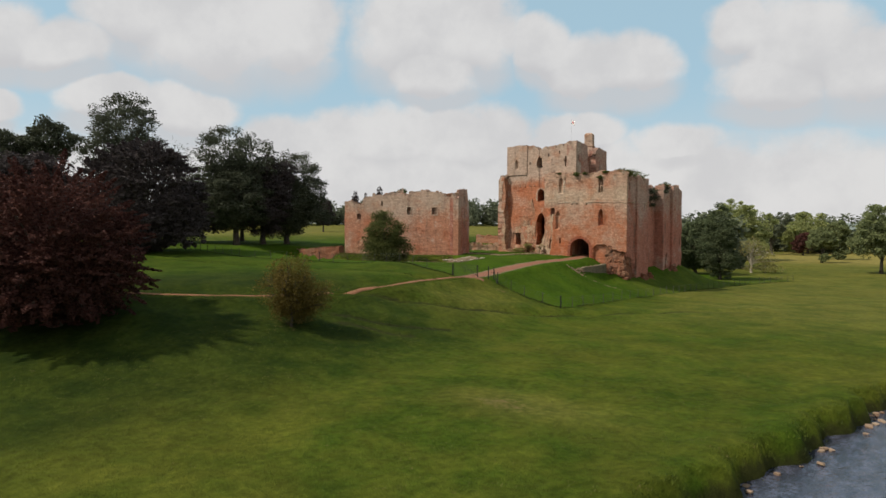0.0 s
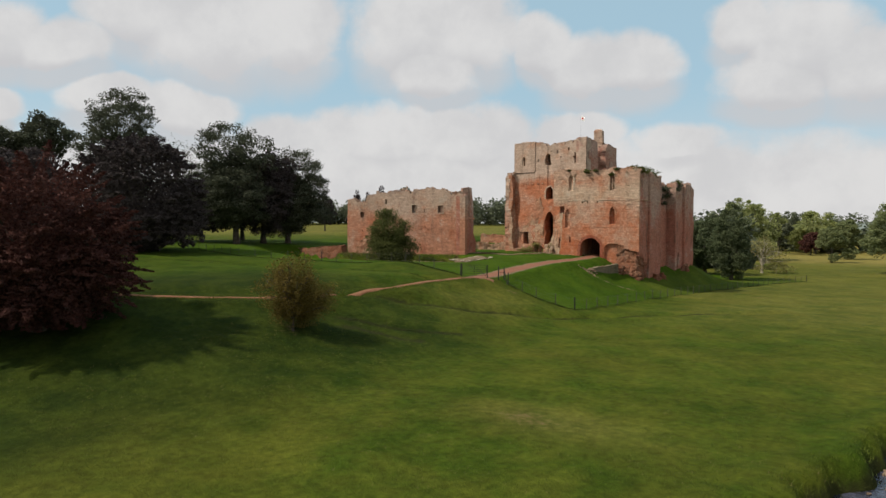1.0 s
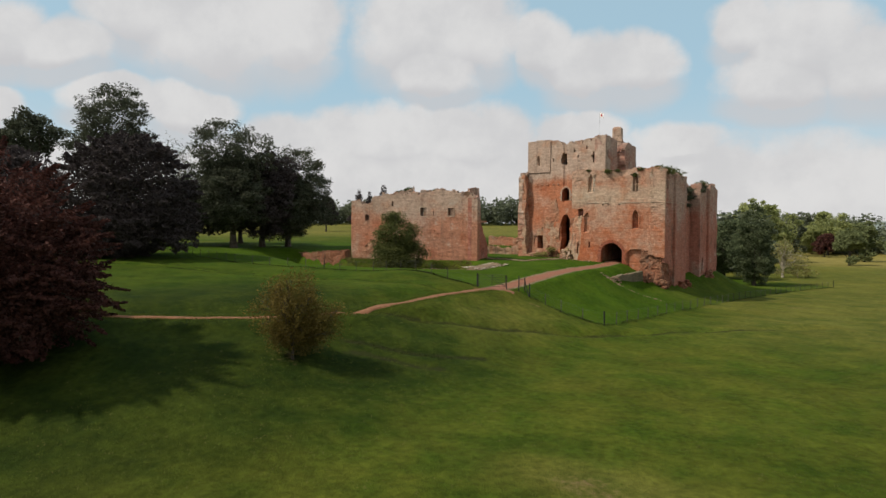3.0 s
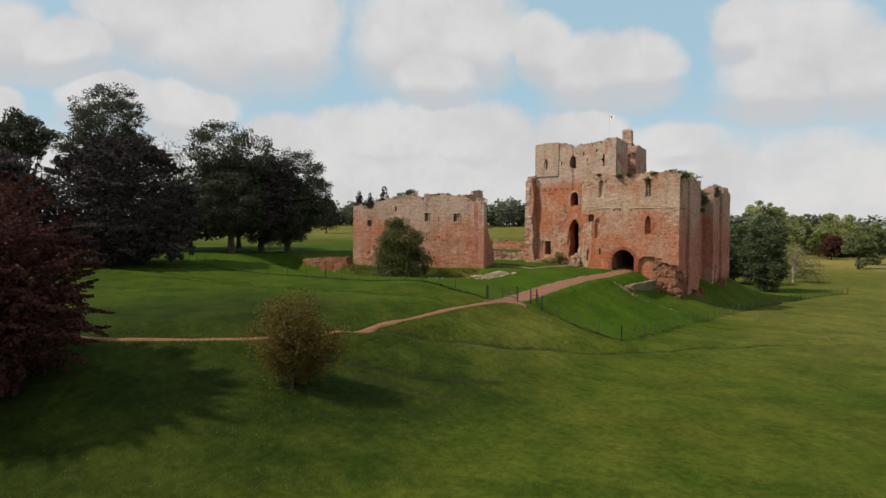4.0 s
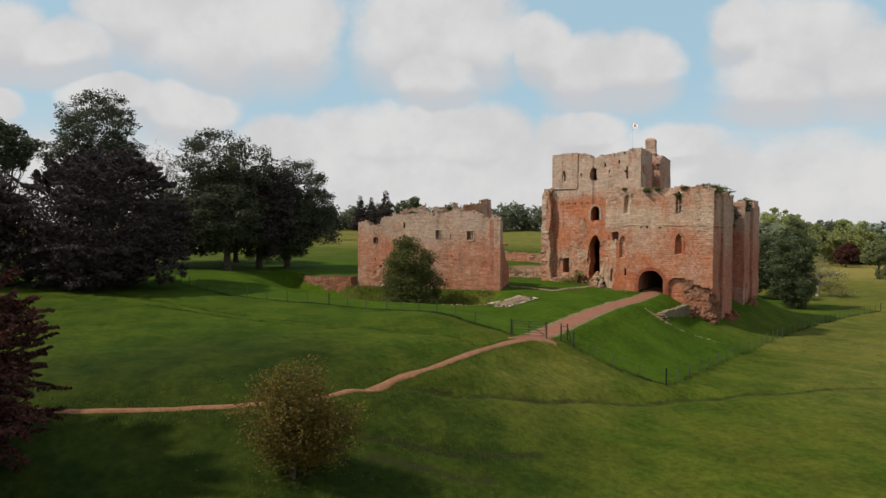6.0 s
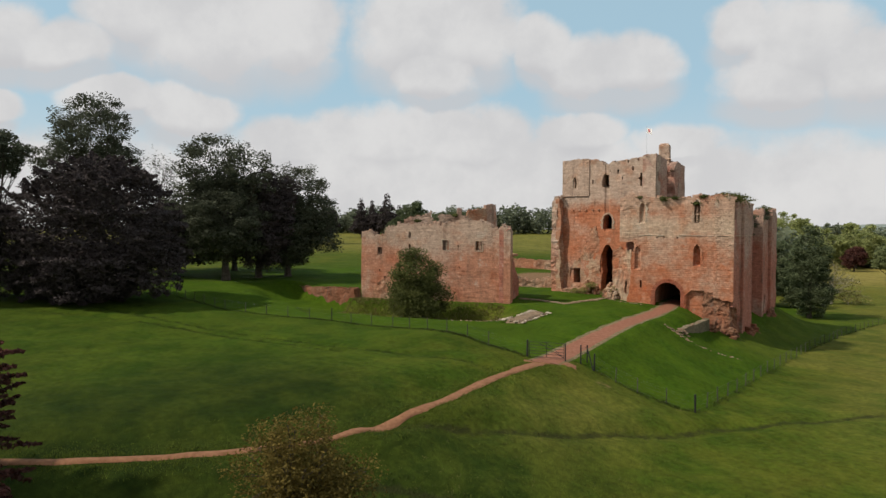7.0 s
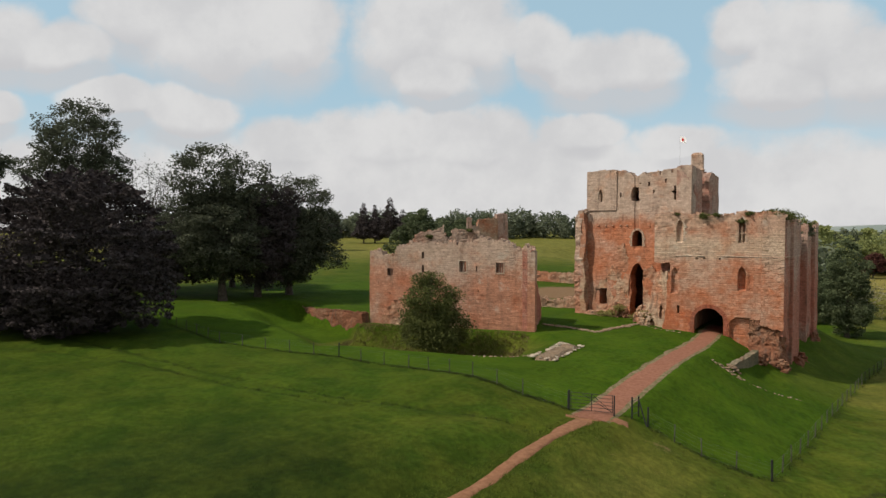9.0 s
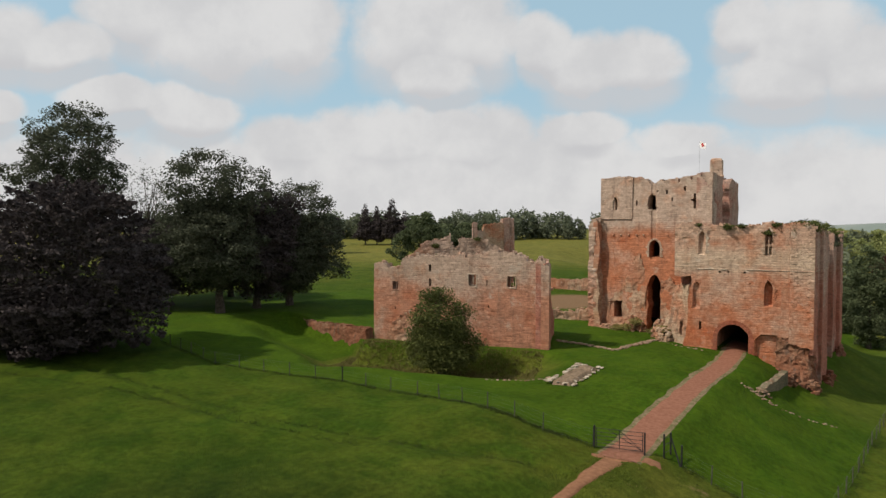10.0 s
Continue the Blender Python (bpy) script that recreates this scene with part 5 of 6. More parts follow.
pf = [(i * 6 + j, (i + 1) * 6 + j, (i + 1) * 6 + j + 1, i * 6 + j + 1) for i in range(14) for j in range(5)]
link_mesh("core", pv, [f[::-1] for f in pf], rubble_bed, platform)
rnd = random.Random(9)
for k in range(66):
    i = rnd.random()
    o = rnd.choice((-1.15, -0.95, 1.1)) if rnd.random() < 0.6 else rnd.uniform(-1.1, 1.1)
    if rnd.random() < 0.25:
        i = rnd.choice((0.02, 0.98))
    x, y = P_A[0] + (P_B[0] - P_A[0]) * i + o, P_A[1] + (P_B[1] - P_A[1]) * i + 0.2 * o
    stone(platform, x, y, surface(x, y) + 0.22 - 0.08 * o, rnd.uniform(0.35, 0.8), rnd, flat=0.55, pool=PALE_STONES)

# ruined retaining wall right of the drive
redoubt = group_of("retaining_wall", "short grey retaining wall stub below the gatehouse corner", "low wall")
wall("wall_core", (8.6, -16.2), (9.3, -9.2), -3.8, [(0, -1.2), (2, -1.1), (4.5, -1.05), (7.0, -0.9)], 0.6, stone_mossy, redoubt, [], cell=0.22, relief=0.12, rough_top=0.12)
rnd = random.Random(12)
for k in range(22):
    f = rnd.random()
    x, y = 8.6 + 0.7 * f - rnd.uniform(0.0, 0.55), -16.2 + 7.0 * f
    stone(redoubt, x, y, -1.2 + 0.25 * f + rnd.uniform(-0.05, 0.06), rnd.uniform(0.35, 0.65), rnd, "cope_stone", 0.5)
for k in range(16):
    x, y = 8.3 + rnd.uniform(-0.9, 0.7), -16.6 + rnd.uniform(-0.6, 0.6)
    stone(redoubt, x, y, surface(x, y) + rnd.uniform(0.0, 0.5) * max(0, 1 - abs(x - 8.4)), rnd.uniform(0.35, 0.7), rnd, "fallen_stone", 0.8)


# ---- fences and gate ----
def fence(name, label, line, spacing=2.6, height=1.15, strong=()):
    g = group_of(name, label, "fence", "wire fences")
    pts = []
    for (ax, ay), (bx, by) in zip(line, line[1:]):
        n = max(1, round(math.hypot(bx - ax, by - ay) / spacing))
        pts += [(ax + (bx - ax) * k / n, ay + (by - ay) * k / n) for k in range(n)]
    pts.append(line[-1])
    rnd = random.Random(len(pts))
    tops = []
    for k, (x, y) in enumerate(pts):
        z = surface(x, y)
        big = k in strong or k in (0, len(pts) - 1)
        r, h = (0.062, height + 0.2) if big else (0.042, height + rnd.uniform(-0.05, 0.05))
        bm = bmesh.new()
        rod(bm, (x, y, z - 0.4), (x + rnd.uniform(-0.05, 0.05), y + rnd.uniform(-0.05, 0.05), z + h), r, r * 0.9, 8 if big else 6)
        part("post", bm, black_metal if big else post_wood, g)
        tops.append((x, y, z))
    for level in (0.15, 0.42, 0.69, 0.94, 1.1):
        bm = bmesh.new()
        for (a, b) in zip(tops, tops[1:]):
            rod(bm, (a[0], a[1], a[2] + level), (b[0], b[1], b[2] + level), 0.0035, 0.0035, 3)
        part("wire", bm, wire_metal, g)
    return g


fence("wire_fence", "wire fence on thin posts along the upper lawn", FENCE, strong=(17,))
fence("wire_fence", "wire fence on thin posts down to the meadow", FENCE_RIVER[:3], 2.0)
fence("wire_fence", "wire fence on thin posts at the foot of the castle mound", FENCE_RIVER[2:], 2.4)
field_gate = group_of("field_gate", "closed black metal field gate across the drive", "gate")
GA, GB = Vector((2.68, -39.0, surface(2.68, -39.0))), Vector((5.6, -38.15, surface(5.6, -38.15)))
for p in (GA, GB):
    bm = bmesh.new()
    rod(bm, p - Vector((0, 0, 0.4)), p + Vector((0, 0, 1.45)), 0.055, 0.05, 10)
    part("post", bm, black_metal, field_gate)
z0 = max(GA.z, GB.z) + 0.12
ga, gb = Vector((GA.x, GA.y, z0)) + (GB - GA) * 0.04, Vector((GB.x, GB.y, z0)) - (GB - GA) * 0.04
for h in (0.0, 0.22, 0.44, 0.68, 0.92, 1.16):
    bm = bmesh.new()
    rod(bm, ga + Vector((0, 0, h)), gb + Vector((0, 0, h)), 0.017, 0.017, 6)
    part("rail", bm, black_metal, field_gate)
for f, h in ((0.0, 1.2), (0.5, 1.16), (1.0, 1.2)):
    bm = bmesh.new()
    c = ga.lerp(gb, f)
    rod(bm, c - Vector((0, 0, 0.03)), c + Vector((0, 0, h)), 0.028, 0.028, 6)
    part("stile", bm, black_metal, field_gate)
for a, b in ((gb, ga.lerp(gb, 0.5) + Vector((0, 0, 1.16))), (gb - Vector((0, 0, 0)), ga.lerp(gb, 0.25) + Vector((0, 0, 1.16)))):
    bm = bmesh.new()
    rod(bm, a, b, 0.018, 0.018, 6)
    part("brace", bm, black_metal, field_gate)

wicket = group_of("wicket_posts", "pair of dark posts with a slanting brace beside the gate", "gate posts")
for x, y, h in ((6.5, -37.25, 1.5), (6.6, -36.25, 1.4)):
    bm = bmesh.new()
    rod(bm, (x, y, surface(x, y) - 0.4), (x, y, surface(x, y) + h), 0.058, 0.055, 10)
    part("post", bm, black_metal, wicket)
bm = bmesh.new()
rod(bm, (6.6, -36.25, surface(6.6, -36.25) + 1.15), (7.37, -36.8, surface(7.37, -36.8) + 0.0), 0.045, 0.045, 8)
part("brace", bm, black_metal, wicket)
for h in (0.3, 0.8, 1.2):
    bm = bmesh.new()
    rod(bm, (6.5, -37.25, surface(6.5, -37.25) + h), (6.6, -36.25, surface(6.6, -36.25) + h), 0.02, 0.02, 6)
    part("rail", bm, black_metal, wicket)


# ---- trees ----
def leaf_mesh(centres, size, rng, droop=0.0, squash=1.0):
    """Small folded leaf sprays, one four-cornered blade each."""
    n = len(centres)
    a = rng.normal(size=(n, 3))
    a[:, 2] *= 0.55
    a[:, 2] -= droop
    a /= np.linalg.norm(a, axis=1, keepdims=True)
    b = np.cross(a, rng.normal(size=(n, 3)))
    b /= np.linalg.norm(b, axis=1, keepdims=True)
    s = size * rng.uniform(0.55, 1.35, size=(n, 1))
    c = np.cross(a, b) * s * 0.14
    quad = np.stack([centres - a * s, centres + b * s * 0.5 * squash + c, centres + a * s, centres - b * s * 0.5 * squash + c], axis=1)
    return quad.reshape(-1, 3)


def crown_ob(name, verts, mat, parent, label=""):
    me = bpy.data.meshes.new(name)
    n = len(verts) // 4
    me.vertices.add(4 * n)
    me.vertices.foreach_set("co", np.asarray(verts, dtype=np.float32).ravel())
    me.loops.add(4 * n)
    me.loops.foreach_set("vertex_index", np.arange(4 * n, dtype=np.int32))
    me.polygons.add(n)
    me.polygons.foreach_set("loop_start", np.arange(0, 4 * n, 4, dtype=np.int32))
    me.update(calc_edges=True)
    me.validate()
    me.materials.append(mat)
    ob = new(name, me)
    ob.parent = parent
    if label:
        ob["label"] = label
    return ob


def tree(name, label, x, y, height, lobes, leaves, size, mat, seed, trunk=0.35, base=None, clump=0.22, shell=0.62, droop=0.1, wood=bark, limbs=14, group="", squash=1.0, lean=(0, 0), category="tree", clumps=70, spray=0.0):
    """Trunk, limbs and a crown. lobes: (dx, dy, z, rx, rz) ellipsoids over the foot that the clumps of leaves fill."""
    rng = np.random.default_rng(seed)
    rnd = random.Random(seed)
    z0 = surface(x, y) if base is None else base
    g = group_of(name, label, category, group)
    lobes = [tuple(l) + (1.0,) * (6 - len(l)) for l in lobes]
    vol = np.array([l[3] ** 2 * l[4] for l in lobes]) ** 0.8
    pick = rng.choice(len(lobes), size=clumps, p=vol / vol.sum())
    d = rng.normal(size=(clumps, 3))
    d /= np.linalg.norm(d, axis=1, keepdims=True)
    r = shell + (1 - shell) * rng.random((clumps, 1)) ** 0.6
    d = d * r
    L = np.array(lobes)[pick]
    centre = np.stack([x + L[:, 0] + d[:, 0] * L[:, 3], y + L[:, 1] + d[:, 1] * L[:, 3], z0 + L[:, 2] + d[:, 2] * L[:, 4]], axis=1)
    rad = clump * L[:, 3] ** 0.6 * 3.0 ** 0.4 * rng.uniform(0.5, 1.5, size=clumps)
    share = rng.choice(clumps, size=leaves, p=rad ** 2 * L[:, 5] / (rad ** 2 * L[:, 5]).sum())
    v = rng.normal(size=(leaves, 3))
    v /= np.linalg.norm(v, axis=1, keepdims=True)
    v *= rng.random((leaves, 1)) ** 0.5
    v[:, 2] *= 0.72
    pts = centre[share] + v * rad[share][:, None] * 1.3
    if spray:
        # leaf fans that taper outwards, as beech branches carry them
        out = d / np.linalg.norm(d, axis=1, keepdims=True)
        out[:, 2] = out[:, 2] * 0.7 + rng.uniform(-0.25, 0.15, size=clumps)
        out /= np.linalg.norm(out, axis=1, keepdims=True)
        s = rng.random(leaves) ** 0.8
        side = v * (1.05 - s)[:, None] * rad[share][:, None] * 0.95
        side[:, 2] *= 0.4
        pts = centre[share] + out[share] * ((s - 0.45) * spray * 2.6 * rad[share])[:, None] + side
    # inner filling of the dense lobes
    m = leaves // 3
    thick = vol * np.array([max(0.0, l[5] - 0.45) for l in lobes])
    pick = rng.choice(len(lobes), size=m, p=thick / thick.sum()) if thick.sum() > 0 else rng.choice(len(lobes), size=m // 8)
    L2 = np.array(lobes)[pick]
    w = rng.normal(size=(len(pick), 3))
    w /= np.linalg.norm(w, axis=1, keepdims=True)
    w *= rng.random((len(pick), 1)) ** 0.33 * 0.88
    inner = np.stack([x + L2[:, 0] + w[:, 0] * L2[:, 3], y + L2[:, 1] + w[:, 1] * L2[:, 3], z0 + L2[:, 2] + w[:, 2] * L2[:, 4]], axis=1)
    pts = np.concatenate([pts, inner])
    floor_z = z0 + 0.25
    pts[:, 2] = np.maximum(pts[:, 2], floor_z)
    crown_ob("crown", leaf_mesh(pts, size, rng, droop, squash), mat, g)
    # trunk and limbs
    bm = bmesh.new()
    top = Vector((x + lean[0] + lobes[0][0] * 0.4, y + lean[1] + lobes[0][1] * 0.4, z0 + height * 0.62))
    foot = Vector((x, y, z0 - 0.3))
    steps = 6
    prev = foot
    for k in range(1, steps + 1):
        f = k / steps
        nxt = foot.lerp(top, f) + Vector((rnd.uniform(-1, 1), rnd.uniform(-1, 1), 0)) * 0.03 * height * f
        rod(bm, prev, nxt, trunk * (1.25 if k == 1 else 1) * (1 - 0.75 * (f - 1 / steps)), trunk * (1 - 0.75 * f), 8)
        prev = nxt
    part("trunk", bm, wood, g)
    bm = bmesh.new()
    for k in rng.permutation(clumps)[:limbs]:
        f = rnd.uniform(0.3, 0.95)
        start = foot.lerp(top, f)
        end = Vector(centre[k])
        midp = start.lerp(end, 0.5) + Vector((rnd.uniform(-1, 1), rnd.uniform(-1, 1), rnd.uniform(0, 1))) * 0.04 * height
        rod(bm, start, midp, trunk * 0.34 * (1.2 - f), trunk * 0.2 * (1.2 - f), 6)
        rod(bm, midp, end, trunk * 0.2 * (1.2 - f), 0.02, 5)
        for _ in range(2):
            tip = end + Vector((rnd.uniform(-1, 1), rnd.uniform(-1, 1), rnd.uniform(-0.6, 0.3))) * 0.05 * height
            rod(bm, midp.lerp(end, rnd.uniform(0.3, 0.9)), tip, trunk * 0.08, 0.012, 4)
    part("branchwork", bm, wood, g)
    return g


# copper beech beside the path, branches down to the ground
tree("copper_beech", "broad copper beech with dark purple-red leaves down to the grass", -0.9, -79.9, 11.0,
     [(-0.3, -0.2, 5.6, 5.3, 4.9), (2.2, 1.7, 4.2, 3.5, 3.4), (-3.2, -2.4, 4.7, 4.8, 4.4), (0.2, 0.0, 2.7, 5.2, 2.5), (1.4, -1.4, 3.4, 3.9, 3.0)], 115000, 0.115, leaf_copper, 11, 0.5, None, 0.22, 0.76, 0.25, limbs=40, clumps=640, spray=0.9)
# big dark beech in the lawn
tree("dark_beech", "huge dark beech tree with foliage hanging to the lawn", -47.3, -50.2, 17.0,
     [(0, 0, 8.6, 8.8, 7.9), (0.3, 0.2, 12.6, 6.4, 4.2), (4.6, 3.4, 5.0, 4.9, 4.4), (-6.0, -4.6, 7.4, 6.6, 6.2), (-9.0, -6.5, 5.0, 5.5, 5.0), (1.4, -0.6, 3.2, 6.4, 3.4), (-3.0, -1.5, 3.2, 6.8, 3.4)], 100000, 0.20, leaf_dark, 12, 0.7, None, 0.23, 0.86, 0.3, limbs=30, clumps=700, spray=0.35)
LEFT = "parkland trees beside the lawn"
tree("oak_tree", "tall spreading oak with an open feathery crown", -86.0, -34.0, 30.0, [(0, 0, 23.0, 6.8, 8.0, 0.55), (3.2, 2.6, 18.5, 4.6, 4.2, 0.55), (-4.5, -3.6, 18.5, 4.8, 4.2, 0.5), (0, 0, 11, 5.5, 5.0, 1.0)], 36000, 0.2, leaf_green, 13, 0.6, None, 0.17, 0.35, 0.1, group=LEFT, limbs=60, clumps=520)
tree("oak_tree", "tall dark oak tree in a close clump", -58.0, -26.5, 23.0, [(-1.5, -1.2, 18.0, 5.4, 5.0, 0.55), (2.4, 1.9, 17.0, 4.8, 4.6, 0.55), (0, 0, 9.6, 6.8, 7.0, 1.0), (-4, -3.0, 11.0, 4.7, 5.4, 0.7)], 48000, 0.19, leaf_green, 14, 0.6, None, 0.17, 0.4, 0.1, group=LEFT, limbs=46, clumps=520)
tree("oak_tree", "dark oak tree standing between two others", -58.0, -20.5, 19.0, [(0, 0, 8.4, 6.4, 6.8, 1.0), (1.0, 0.6, 13.5, 5.0, 4.5, 0.8)], 42000, 0.21, leaf_dark, 22, 0.55, None, 0.2, 0.55, 0.1, group=LEFT, limbs=24, clumps=220)
tree("oak_tree", "dark oak tree with ragged top in a close clump", -57.4, -15.0, 18.5, [(0, 0, 8.4, 5.8, 6.6, 1.0), (1.6, 1.2, 15.4, 4.4, 3.5, 0.5), (4.2, 3.3, 10.5, 3.4, 3.8, 0.8), (5.0, 4.0, 5.6, 2.8, 2.0, 0.7)], 36000, 0.19, leaf_green, 15, 0.55, None, 0.2, 0.5, 0.1, group=LEFT, limbs=36, clumps=400)
tree("oak_tree", "dark oak tree with low branches behind the clump", -72.0, -15.5, 15.0, [(0, 0, 9.0, 6.4, 5.8, 0.9)], 13000, 0.28, leaf_dark, 16, 0.5, None, 0.2, 0.55, 0.1, group=LEFT, clumps=150)
tree("oak_tree", "dark oak tree behind the big beech", -70.0, -30.5, 15.0, [(0, 0, 6.8, 6.0, 5.4, 1.0), (4.5, 3.4, 6.0, 5.0, 4.2, 0.9)], 19000, 0.27, leaf_dark, 17, 0.5, None, 0.2, 0.6, 0.1, group=LEFT, clumps=200)
tree("ash_tree", "thin-leaved ash tree with bare crooked branches", -88.0, -21.0, 23.0, [(0, 0, 17.5, 5.2, 5.0), (2, 1, 12.0, 4.6, 4.0)], 1100, 0.2, leaf_green, 18, 0.42, None, 0.3, 0.3, 0.0, wood=bark, limbs=70, group=LEFT, clumps=130)
tree("oak_tree", "open-crowned oak seen against the sky", -80.3, -50.2, 24.0, [(0, 0, 18.8, 4.6, 4.4, 0.5), (-5.0, -6.0, 17.0, 4.8, 4.2, 0.5), (-3.0, -2.5, 14.5, 3.6, 2.0, 0.4)], 15000, 0.25, leaf_green, 19, 0.5, None, 0.2, 0.3, 0.1, group=LEFT, limbs=60, clumps=150)
tree("oak_tree", "open-crowned oak at the edge of the park", -84.0, -66.0, 22.0, [(0, 0, 16.5, 6.8, 5.8, 0.8), (0, 0, 9, 6, 5, 0.8)], 19000, 0.28, leaf_green, 20, 0.5, None, 0.2, 0.45, 0.1, group=LEFT, limbs=30, clumps=160)
tree("oak_tree", "shadowy oak behind the copper beech", -58.0, -62.0, 14.0, [(0, 0, 8.0, 6.2, 6.2)], 14000, 0.28, leaf_dark, 21, 0.5, None, 0.2, 0.6, 0.1, group=LEFT, clumps=140)

# bushes
tree("hawthorn_bush", "round rusty-green hawthorn bush on the slope below the path", 8.7, -67.6, 4.4, [(0.1, 0, 3.75, 1.55, 1.6, 0.5), (-1.1, -0.8, 2.8, 1.4, 1.4, 0.5), (1.2, 0.9, 2.4, 1.5, 1.3, 0.55), (-0.2, 0.6, 1.4, 1.7, 1.1, 0.8), (0.7, -0.5, 3.0, 1.2, 1.4, 0.45)], 17000, 0.07, leaf_autumn, 31, 0.1, None, 0.26, 0.35, 0.0, limbs=70, category="bush", clumps=230)
tree("hawthorn_tree", "dense green hawthorn tree growing in the dry ditch before the hall", -18.6, -27.6, 9.0, [(0, 0, 5.6, 2.9, 3.4, 0.9), (0.9, 0.5, 3.2, 3.0, 2.4), (-0.9, -0.4, 3.0, 2.7, 2.3), (0.3, 0, 8.0, 1.5, 1.4, 0.5)], 26000, 0.12, leaf_hedge, 32, 0.2, None, 0.22, 0.6, 0.1, limbs=40, clumps=260)

# trees by the meadow beyond the castle
RIGHT = "trees beyond the castle mound"
tree("dark_yew", "tall rounded dark evergreen tree below the castle mound", 13.2, 43.2, 15.2, [(0, 0, 10.6, 3.3, 5.2), (-0.6, -0.2, 7.0, 3.7, 5.4), (0.4, 0.3, 3.6, 3.2, 3.2)], 26000, 0.17, leaf_yew, 41, 0.4, None, 0.2, 0.7, 0.2, group=RIGHT, clumps=150)
tree("broadleaf_tree", "dark leafy tree close behind the gatehouse", 4.31, 57.73, 14.0, [(0, 0, 7.6, 5.0, 6.2), (4.6, 0.5, 5.0, 4.2, 4.6), (-4, 0, 5.2, 4, 4.6)], 22000, 0.22, leaf_yew, 43, 0.45, None, 0.2, 0.6, 0.1, group=RIGHT, clumps=150)
tree("broadleaf_tree", "broad sunlit grey-green crown behind the yew", -4.2, 138.7, 21.5, [(0, 0, 14.0, 8.0, 7.2, 0.9), (7.5, 2, 11.0, 5.5, 7.0, 0.8), (-6, -2, 10.0, 5.5, 7.0, 0.9), (3, 0, 6.0, 8.0, 5.5)], 30000, 0.34, leaf_light, 42, 0.5, None, 0.2, 0.6, 0.1, group=RIGHT, clumps=170)
tree("dying_tree", "half-dead tree with bare pale branches and thin dry leaves", 14.0, 71.4, 9.5, [(0, 0, 6.6, 3.4, 3.0, 0.5), (2.6, 1, 4.0, 3.0, 2.4, 0.5)], 900, 0.2, leaf_pale, 44, 0.3, None, 0.3, 0.4, 0.0, wood=dead_wood, limbs=46, group=RIGHT, clumps=60)
tree("scrub_bush", "low pale dry scrub round the half-dead tree", 17.0, 72.5, 3.5, [(0, 0, 1.6, 2.2, 1.5), (-3.4, -1, 1.2, 1.7, 1.1), (2.8, 1.5, 1.0, 1.6, 0.9)], 900, 0.17, leaf_pale, 40, 0.08, None, 0.26, 0.5, 0.0, wood=dead_wood, limbs=20, category="bush", clumps=60)
tree("scots_pine", "grey-blue open-crowned pine far behind the meadow", -1.4, 197.6, 18.5, [(-3, 0, 14.5, 4.5, 3.0, 0.5), (3.5, 1, 15.5, 4.2, 2.6, 0.5), (0, 0, 10.5, 5.0, 3.6, 0.6)], 6000, 0.4, wood_far, 49, 0.4, None, 0.2, 0.5, 0.0, group=RIGHT, clumps=90, limbs=24)
tree("broadleaf_tree", "round-crowned green tree across the meadow", 9.5, 217.4, 18.0, [(0, 0, 10.4, 9.3, 7.4), (-4, 1, 7.5, 8, 6), (6, 2, 7, 6, 5.5)], 16000, 0.42, leaf_light, 45, 0.5, None, 0.2, 0.65, 0.1, group=RIGHT, clumps=120)
tree("copper_tree", "small dark red copper-leaved tree in the far meadow", 10.3, 195.9, 10.0, [(0, 0, 5.6, 3.8, 4.2)], 5000, 0.34, leaf_copper, 46, 0.3, None, 0.24, 0.6, 0.1, group=RIGHT, clumps=50)
tree("meadow_pine", "flat-topped dark tree with a bare trunk in the meadow", 22.6, 137.9, 12.0, [(0, 0, 8.4, 3.6, 2.8, 0.8), (-1.6, -1, 6.4, 2.6, 1.8, 0.7), (2.2, 1, 6.8, 2.4, 1.8, 0.7), (0.6, -0.5, 1.6, 2.0, 1.5, 0.7)], 8500, 0.26, leaf_mid, 47, 0.38, None, 0.22, 0.55, 0.1, group=RIGHT, clumps=80, limbs=20)
tree("meadow_pine", "taller dark tree with bare trunk and ragged crown in the meadow", 24.9, 166.8, 14.5, [(0, 0, 10.6, 3.8, 3.8, 0.8), (-1.8, -1, 7.4, 3.6, 2.6, 0.7), (2.4, 1, 7.0, 3.2, 2.4, 0.7), (0.5, -0.6, 2.4, 2.8, 2.2, 0.7)], 10000, 0.3, leaf_mid, 48, 0.42, None, 0.22, 0.55, 0.1, group=RIGHT, clumps=90, limbs=22)
tree("broadleaf_tree", "bright green spreading tree at the edge of the meadow", 39.92, 89.47, 17.0, [(0, 0, 10.6, 6.2, 6.0), (5, 3, 9.0, 6, 6), (-3.0, -2, 6.6, 4.4, 3.4, 0.8)], 20000, 0.28, leaf_mid, 50, 0.42, None, 0.2, 0.6, 0.1, group=RIGHT, clumps=150, limbs=24)

# trees of the fields behind the hall
FIELD = "field trees behind the castle"
tree("oak_tree", "round green oak in the field behind the hall", -91.0, 58.0, 16.3, [(0, 0, 10.4, 5.4, 5.8), (-4.6, -3.6, 6.0, 3.4, 4.6), (4.6, 3.6, 8.8, 4.8, 5.0), (9.2, 7.2, 7.0, 4.0, 5.0)], 20000, 0.28, leaf_yew, 51, 0.5, None, 0.2, 0.6, 0.1, group=FIELD, clumps=140)
tree("oak_tree", "green field oak beside the tower stump", -84.0, 70.0, 13.0, [(0, 0, 8.0, 5.5, 5.0)], 8000, 0.34, leaf_yew, 52, 0.4, None, 0.2, 0.6, 0.1, group=FIELD, clumps=60)
